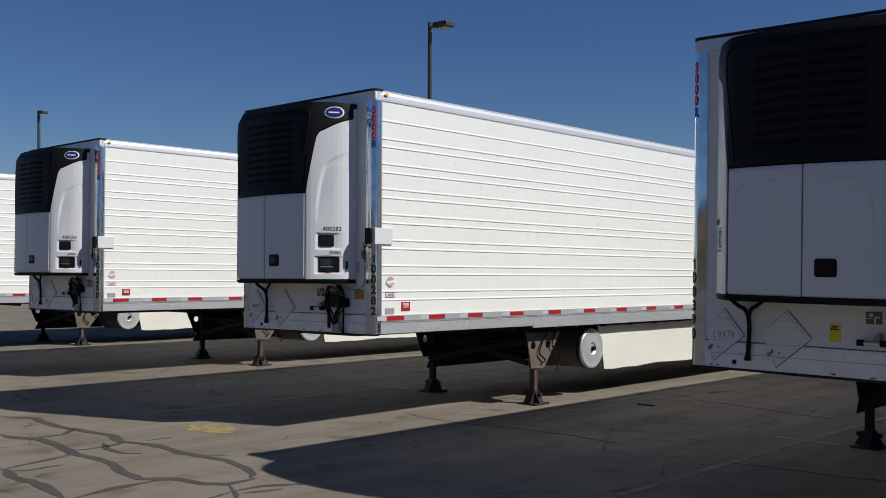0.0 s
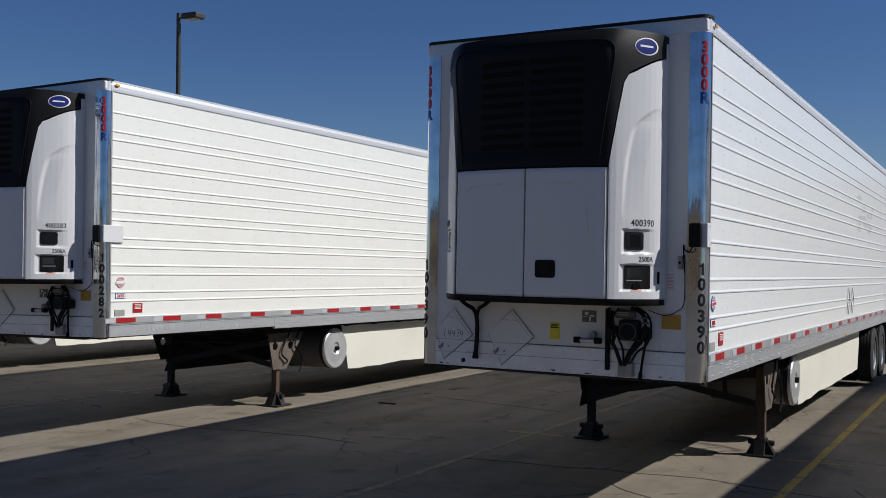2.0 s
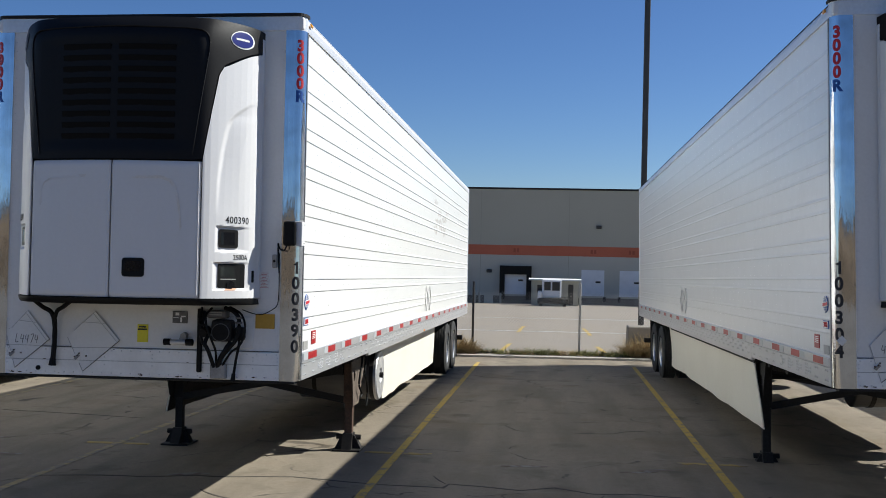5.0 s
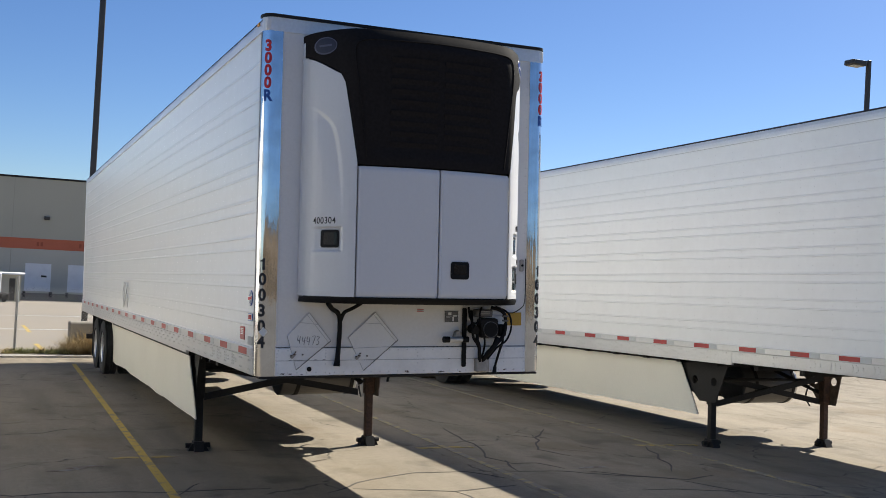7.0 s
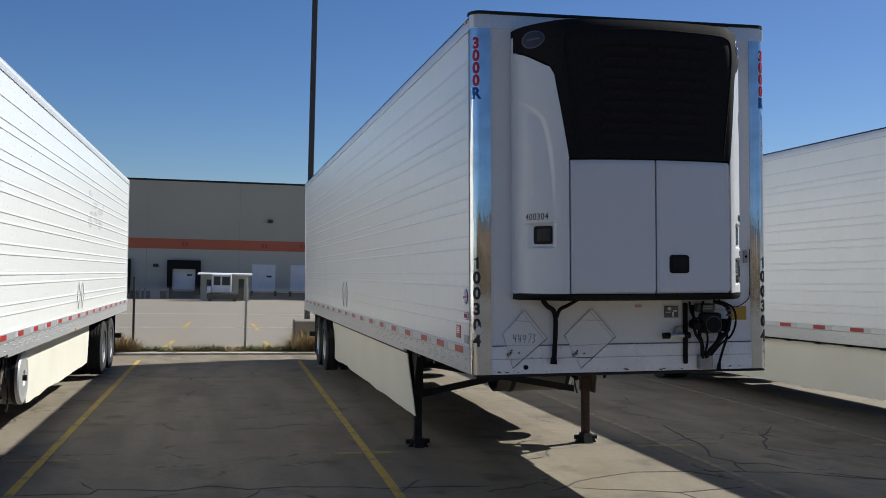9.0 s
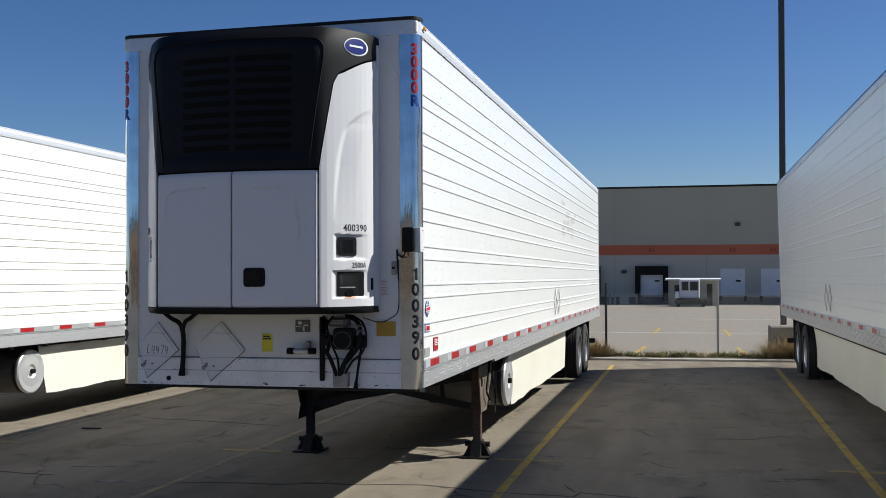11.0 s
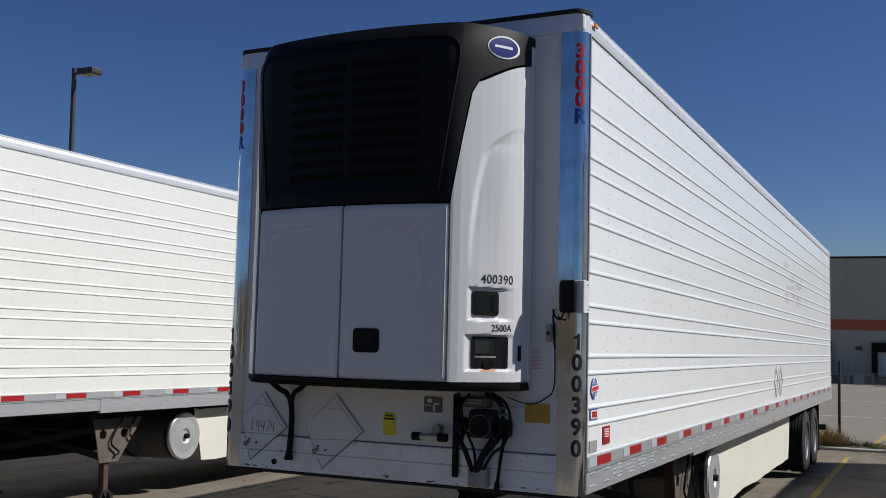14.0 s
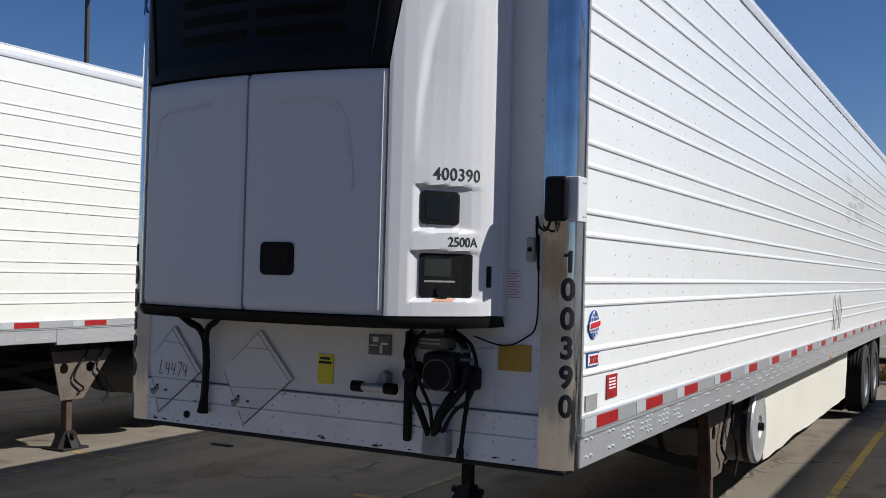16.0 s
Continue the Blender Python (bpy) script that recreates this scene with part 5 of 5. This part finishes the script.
for k, (xc, y, yaw, lift, pitch, roll, back, un, bn, chalk, lamp, st) in enumerate(rows):
    t = base if k == 3 else copy_thing(base, stood(xc, y, yaw, lift, pitch, roll))
    lean = -math.sin(radians(roll))
    drop = (gz(xc, y + 3.4 + back) - lift - (3.4 + back) * math.sin(radians(pitch))) / BUILD[2] - 0.018
    for o in t.children:
        if o.name.split(".")[0] in LANDING:
            o.location.y += back
            if o.name.startswith("landing_leg"):
                side = 1 if o.data.vertices[0].co.x > 0 else -1
                own = (gz(xc + side, y + 3.4 + back) - gz(xc, y + 3.4 + back) - side * lean) / BUILD[2]
                for q in o.children:
                    q.location.z += drop + own
    if k < 3:
        for o in t.children:
            if o.name.split(".")[0] == "side_wall":
                o.material_slots[0].link = "OBJECT"
                o.material_slots[0].material = WHITE_AGED
            elif o.name.split(".")[0] == "badge":
                for q, m in [(o, FADED_PINK)] + [(q, PAPER) for q in o.children]:
                    q.material_slots[0].link = "OBJECT"
                    q.material_slots[0].material = m
    if k == 2:
        for q in [q for o in t.children for q in o.children if q.name.split(".")[0] in ("red_tape", "white_tape")]:
            q.location.y -= 0.09
    if k == 5:
        t.matrix_basis = t.matrix_basis @ Matrix.Diagonal((1.03, 1.03, 1.03, 1))
        for o in [o for o in t.children if o.name.split(".")[0] in ("notice_sticker", "data_plate")]:
            for q in (*o.children, o):
                bpy.data.objects.remove(q)
        for o in t.children:
            if o.name.split(".")[0] == "side_skirt":
                o.location.y += 0.4 if o.data.vertices[0].co.x > 0 else 0.52
    elif k == 4:
        for o in t.children:
            for q in o.children:
                # This grille's black is lifted in colour to stand for glare.
                if q.name.split(".")[0] == "grille_shell":
                    tagged(q, "brownish black grille cover, glare veil put into its colour")
                    for piece in (q, *q.children):
                        piece.material_slots[0].link = "OBJECT"
                        piece.material_slots[0].material = VEILED_BLACK
            if o.name.split(".")[0] == "side_skirt" and o.data.vertices[0].co.x < 0:
                o.location.y += 0.02
                o.location.z -= 0.045
            elif o.name.split(".")[0] in ("placard_frame", "drain_hose", "connector_plate", "air_coupling"):
                o.location.x += 0.09
            elif o.name.split(".")[0] in ("cable_box", "strap", "junction_box"):
                o.location.x += 0.035
            elif o.name.split(".")[0] in ("landing_leg", "leg_bracket") and o.data.vertices[0].co.x > 0:
                o.location.x += 0.08
    elif k < 4:
        for o in t.children:
            if o.name.split(".")[0] == "side_skirt" and o.data.vertices[0].co.x < 0:
                o.location.y += 0.55
    fleet.append((t, un, bn, chalk, lamp, st))
base.matrix_world = stood(*rows[3][:6]) @ Matrix.Diagonal((*BUILD, 1))
for t, un, bn, chalk, lamp, st in fleet:
    marked(t, un, bn, chalk, lamp, st)
    if bn == "100304":
        part("air_hose", tube([(1.14, 3.36, 1.12), (1.17, 3.36, 1.0), (1.20, 3.36, 0.9), (1.15, 3.36, 0.8), (1.12, 3.36, 0.68)], 0.016), MATT_BLACK, t, "black air hose hanging by the leg", smooth=True)
        pl = part("side_placard", prism([(0.10, 1.62), (0.24, 1.76), (0.38, 1.62), (0.24, 1.48)], "x", HW + 0.005, HW + 0.03), EDGE, t, "metal diamond placard holder on the side")
        part("placard_face", prism([(0.14, 1.62), (0.24, 1.72), (0.34, 1.62), (0.24, 1.52)], "x", HW + 0.031, HW + 0.034), PAPER, pl)
        for z in (1.645, 1.66):
            part("red_print", box(0.09, 0.15, -0.001, 0.005, z, z + 0.007), PRINT_RED, t, "tiny faded red print")
        part("post_sticker", prism([(-HW + 0.012, 1.47), (-HW + 0.05, 1.51), (-HW + 0.088, 1.47), (-HW + 0.05, 1.43)], "y", -0.012, -0.009), PAPER, t, "small pale diamond sticker")
    if bn == "100390":
        doors = next(o for o in t.children if o.name.split(".")[0] == "cooling_unit")
        stain = worn_paint("door rust haze", (0.655, 0.625, 0.58), (0.67, 0.665, 0.66), 0.42)
        for points in ([(-0.575, 2.48), (-0.57, 2.6), (-0.545, 2.66), (-0.48, 2.685), (-0.2, 2.70)], [(0.14, 2.69), (0.38, 2.695), (0.45, 2.67), (0.49, 2.6), (0.515, 2.46), (0.53, 2.3)]):
            part("rust_haze", haze(points, 0.022), stain, doors, "faint rust haze on the door")
        smudge_rng = random.Random(33)
        for k in range(9):
            cy, cz, ry, rz = smudge_rng.uniform(8.0, 11.6), smudge_rng.uniform(2.72, 3.3), smudge_rng.uniform(0.15, 0.5), smudge_rng.uniform(0.04, 0.13)
            part("dirt_smudge", prism([(cy + ry * smudge_rng.uniform(0.5, 1.2) * math.cos(a), cz + rz * smudge_rng.uniform(0.5, 1.2) * math.sin(a)) for a in np.arange(0, 6.2, 0.45)], "x", HW - 0.0125, HW - 0.0112), SMUDGE, t, "faint brown dirt smudge")
    about = {"100250": "white refrigerated trailer, lamp bracket on its corner post", "100282": "white refrigerated trailer with bright sunlit ribbed side", "100390": "white refrigerated trailer with a yellow sticker on its front",
             "100304": "white refrigerated trailer, scratched reflective shaded side"}.get(bn, "white ribbed refrigerated trailer parked on landing legs")
    tagged(t, about, "trailer", group="trailers parked in a row")


# ---- light poles ----
def light_pole(x, y, h, turn, r):
    root = new("street_lamp")
    root.matrix_world = Matrix.Translation(on_lot(x, y)) @ pose(0, 0, 0, 0, 0, turn)
    part("pole_base", cyl(0.3, (0, 0, -0.1), (0, 0, 0.7), 20), CONCRETE, root, "round concrete footing")
    part("pole", box(-r, r, -r, r, 0.7, h, 0.012), POLE, root, "square dark bronze pole")
    part("arm", box(0.08, 0.5, -0.03, 0.03, h - 0.22, h - 0.15), POLE, root)
    head = part("lamp_head", box(0.32, 1.0, -0.24, 0.24, h - 0.28, h - 0.08, 0.04, seg=2), POLE, root, "shoebox lamp head")
    part("lens", box(0.4, 0.92, -0.18, 0.18, h - 0.297, h - 0.283), GREY, head, "flat grey lens")
    return tagged(root, "tall dark pole with a shoebox lamp head", "street lamp", group="lot lamps")


light_pole(-23.15, 18.3, 10.75, 0, 0.06)
light_pole(4.34, 19.2, 11.5, 0, 0.072)
light_pole(32.0, 20.7, 11.4, 180, 0.075)
light_pole(-70.2, 26.5, 13.3, 0, 0.085)


# ---- fence ----
def fence():
    root = tagged(new("chain_link_fence"), "low chain-link fence on thin steel posts", "fence")
    for k in range(-11, 12):
        x = 0.03 + 2.68 * k
        b = on_lot(x, 17.8)
        part("fence_post", cyl(0.03, b - Vector((0, 0, 0.1)), b + Vector((0, 0, 1.85)), 8), GALV if k % 2 else POLE, root, "thin steel fence post")
    verts, faces = [], []
    r, pitch, h = 0.0019, 0.075, 1.5
    for k in range(int(60 / pitch)):
        for sgn in (-1, 1):
            x = -30 + k * pitch
            a, b = on_lot(x, 17.8 + 0.004 * sgn, 0.1), on_lot(x + sgn * h * 0.9, 17.8 + 0.004 * sgn, 0.1 + h)
            n = len(verts)
            for p in (a, b):
                verts += [p + Vector((r, 0, 0)), p + Vector((-r, -r, 0)), p + Vector((-r, r, 0))]
            faces += [(n, n + 1, n + 4, n + 3), (n + 1, n + 2, n + 5, n + 4), (n + 2, n, n + 3, n + 5)]
    me = bpy.data.meshes.new("wire_mesh")
    me.from_pydata(verts, [], faces)
    me.materials.append(GALV)
    w = tagged(part("wire_mesh", me, GALV, root, "diamond wire mesh"), kind="stuff")


fence()


def tuft(center, n, size, material, name, label, cat, rng, spread=0.3):
    verts, faces = [], []
    for k in range(n):
        a, rr = rng.uniform(0, 6.283), spread * math.sqrt(rng.random())
        p = on_lot(center[0] + rr * math.cos(a) * 1.6, center[1] + rr * math.sin(a) * 0.7, 0.06)
        lean = Vector((rng.gauss(0, 0.5), rng.gauss(0, 0.5), 1)).normalized() * size * rng.uniform(0.4, 1.1) * (1.1 - 0.6 * rr / spread)
        side = Vector((math.cos(a), math.sin(a), 0)) * 0.006
        bend = Vector((lean.x, lean.y, 0)) * 0.5
        i = len(verts)
        verts += [p - side, p + side, p + lean * 0.6 + side * 0.8, p + lean * 0.6 - side * 0.8, p + lean + bend]
        faces += [(i, i + 1, i + 2, i + 3), (i + 3, i + 2, i + 4)]
    me = bpy.data.meshes.new(name)
    me.from_pydata(verts, [], faces)
    me.materials.append(material)
    return tagged(new(name, me), label, cat, kind="stuff")


rng = random.Random(11)
tuft((-0.45, 17.45), 1500, 0.62, BRUSH, "dry_bush", "dead straw-coloured weed bush by the kerb", "bush", rng, 0.42)
tuft((4.35, 17.5), 1500, 0.75, BRUSH, "dry_bush", "dead straw-coloured weed bush by the kerb", "bush", rng, 0.4)
for k in range(11):
    tuft((0.2 + 0.36 * k + rng.uniform(-0.1, 0.1), 17.45 + rng.uniform(-0.1, 0.2)), 260, rng.uniform(0.14, 0.3), GRASS if k % 3 else BRUSH, "weed", "low green and dry weeds behind the kerb", "weed", rng, 0.22)
blk = tagged(part("concrete_block", box(-0.3, 0.3, -0.3, 0.3, -0.1, 0.8, 0.03), mat("weathered block", (0.25, 0.225, 0.19), 0.9, grain=0.15, stain=0.6, stain_scale=4, bump=0.5), None), "rough concrete block beside the fence", "concrete block")
blk.matrix_world = Matrix.Translation(on_lot(4.2, 18.0))


# ---- warehouse behind ----
def warehouse():
    root = tagged(new("warehouse"), "long tan warehouse with a red-brown stripe and dock doors", "building")
    y, zb = 105.0, on_lot(2, 105).z - 0.32
    root.matrix_world = pose(0, y, zb)
    part("dock_plinth", box(-60, 60, -0.04, 12, -0.8, 1.1), PLINTH, root, "dark stained dock base")
    part("lower_wall", box(-60, 60, 0, 12, 1.104, 5.63), WALL_LOWER, root, "pale lower wall")
    part("stripe", box(-60, 60, -0.03, 11.97, 5.634, 6.72), STRIPE, root, "red-brown painted stripe")
    part("upper_wall", box(-60, 60, 0, 12, 6.724, 12.9), WALL_UPPER, root, "tan-grey upper wall")
    part("parapet", box(-60.1, 60.1, -0.08, 12.08, 12.904, 13.1), DARK, root, "dark roof edge")
    for x in (-24.5, -14.7, -6.0, 3.7, 13.4, 23.1):
        part("wall_joint", box(x - 0.03, x + 0.03, -0.012, 0.0, 0, 12.9), JOINT, root)
    for x in (-26.6, -22.4, -18.2, -9.3, -2.05, 6.4, 10.55, 14.7, 18.85, 23.0, 27.2, 31.3):
        d = part("dock_door", box(x - 1.25, x + 1.25, -0.06, 0.02, 1.3, 4.15), DOOR_WHITE, root, "white overhead dock door")
        for z in (1.9, 2.5, 3.1, 3.65):
            part("door_rib", box(x - 1.22, x + 1.22, -0.075, -0.062, z, z + 0.04), DOOR_WHITE, d)
        part("door_window", box(x + 0.3, x + 0.85, -0.08, -0.062, 2.75, 2.95), GLASS_DARK, d)
        for bx in (x - 1.4, x + 1.15):
            part("dock_bumper", box(bx, bx + 0.28, -0.25, -0.01, 0.7, 1.25), MATT_BLACK, root)
        for dx in (-0.3, 0.08):
            part("dock_number", box(x + dx, x + dx + 0.24, -0.045, -0.031, 5.95, 6.38), NUMBER, root)
        if x in (-9.3, -2.05, 14.7, 27.2):
            for nm, bb in (("seal_side", (x - 1.75, x - 1.2)), ("seal_side", (x + 1.2, x + 1.75))):
                part(nm, box(*bb, -0.5, -0.02, 0.75, 3.6), MATT_BLACK, root, "black foam dock seal")
            part("seal_head", box(x - 1.75, x + 1.75, -0.55, -0.02, 3.5, 4.45), MATT_BLACK, root, "black foam dock seal")
    for x, z in ((6.95, 8.85), (-5.0, 3.8), (27, 8.85), (-13, 8.85)):
        part("wall_light", box(x - 0.28, x + 0.28, -0.3, -0.04, z - 0.15, z + 0.2, 0.03), POLE, root, "dark wall light")
    part("side_door", box(-5.5, -4.5, -0.06, 0.02, 0.05, 2.4), WALL_LOWER, root, "plain steel door")
    for x in (-6.4, -5.9, -3.6):
        part("bollard", cyl(0.12, (x, -2, -0.3), (x, -2, 1.5), 12), BOLLARD, root, "weathered grey bollard")


warehouse()


def gatehouse():
    """The small canopy hut and the yard tractor that stands before it."""
    root = tagged(new("gatehouse"), "small pale hut with a flat white roof", "hut")
    root.matrix_world = pose(2.05, 92.0, on_lot(3, 92).z - 0.2)
    part("wall", box(-2.05, 2.5, 0, 3, -0.2, 2.65), WALL_UPPER, root)
    part("roof", box(-2.35, 2.8, -0.5, 3.3, 2.654, 2.78), DOOR_WHITE, root, "flat white roof slab")
    part("window", box(-1.5, -0.6, -0.04, 0.0, 1.2, 2.2), GLASS_DARK, root)
    part("doorway", box(1.5, 2.0, -0.04, 0.0, 0.3, 2.3), GLASS_DARK, root)
    tr = tagged(new("yard_tractor"), "white-cabbed terminal tractor parked by the hut", "truck")
    tr.matrix_world = pose(1.95, 88.0, on_lot(2.7, 88).z - 0.12)
    part("cab", box(-0.9, 0.9, 0, 1.4, 0.9, 2.6, 0.06), DOOR_WHITE, tr, "white cab")
    part("window", box(-0.7, -0.1, -0.03, 0.0, 1.6, 2.4), GLASS_DARK, tr)
    part("window", box(0.05, 0.75, -0.03, 0.0, 1.6, 2.4), GLASS_DARK, tr)
    part("hood", box(-1.3, -0.92, -0.4, 1.2, 0.8, 1.5, 0.05), DOOR_WHITE, tr)
    part("chassis", box(-1.3, 1.6, -0.5, 3.2, 0.35, 0.85, 0.04), DARK, tr)
    for x in (-1.0, 1.2):
        part("wheel", lathe([(x - 0.15, 0.3), (x - 0.15, 0.48), (x + 0.15, 0.48), (x + 0.15, 0.3)], 20), RUBBER, tr, m=pose(0, -0.2, 0.48))


gatehouse()


def reflected_backdrop():
    """A long brown block opposite the trailers, unseen, added to darken the posts' reflections."""
    root = tagged(new("storage_building"), "unseen brown block added for the post reflections", "building")
    root.matrix_world = pose(0, -95, on_lot(0, -95).z)
    part("wall", box(-90, 90, -14, 0, -0.5, 8.2), mat("brown backdrop wall", (0.22, 0.165, 0.11), 0.85, stain=0.4, stain_scale=0.3), root)
    part("roof", box(-90.3, 90.3, -14.3, 0.3, 8.204, 8.6), DARK, root)
    for k in range(-8, 9):
        part("door", box(k * 10 - 2, k * 10 + 2, 0.004, 0.06, 0, 4.2), DARK, root, "dark panel added to the unseen backdrop")


reflected_backdrop()
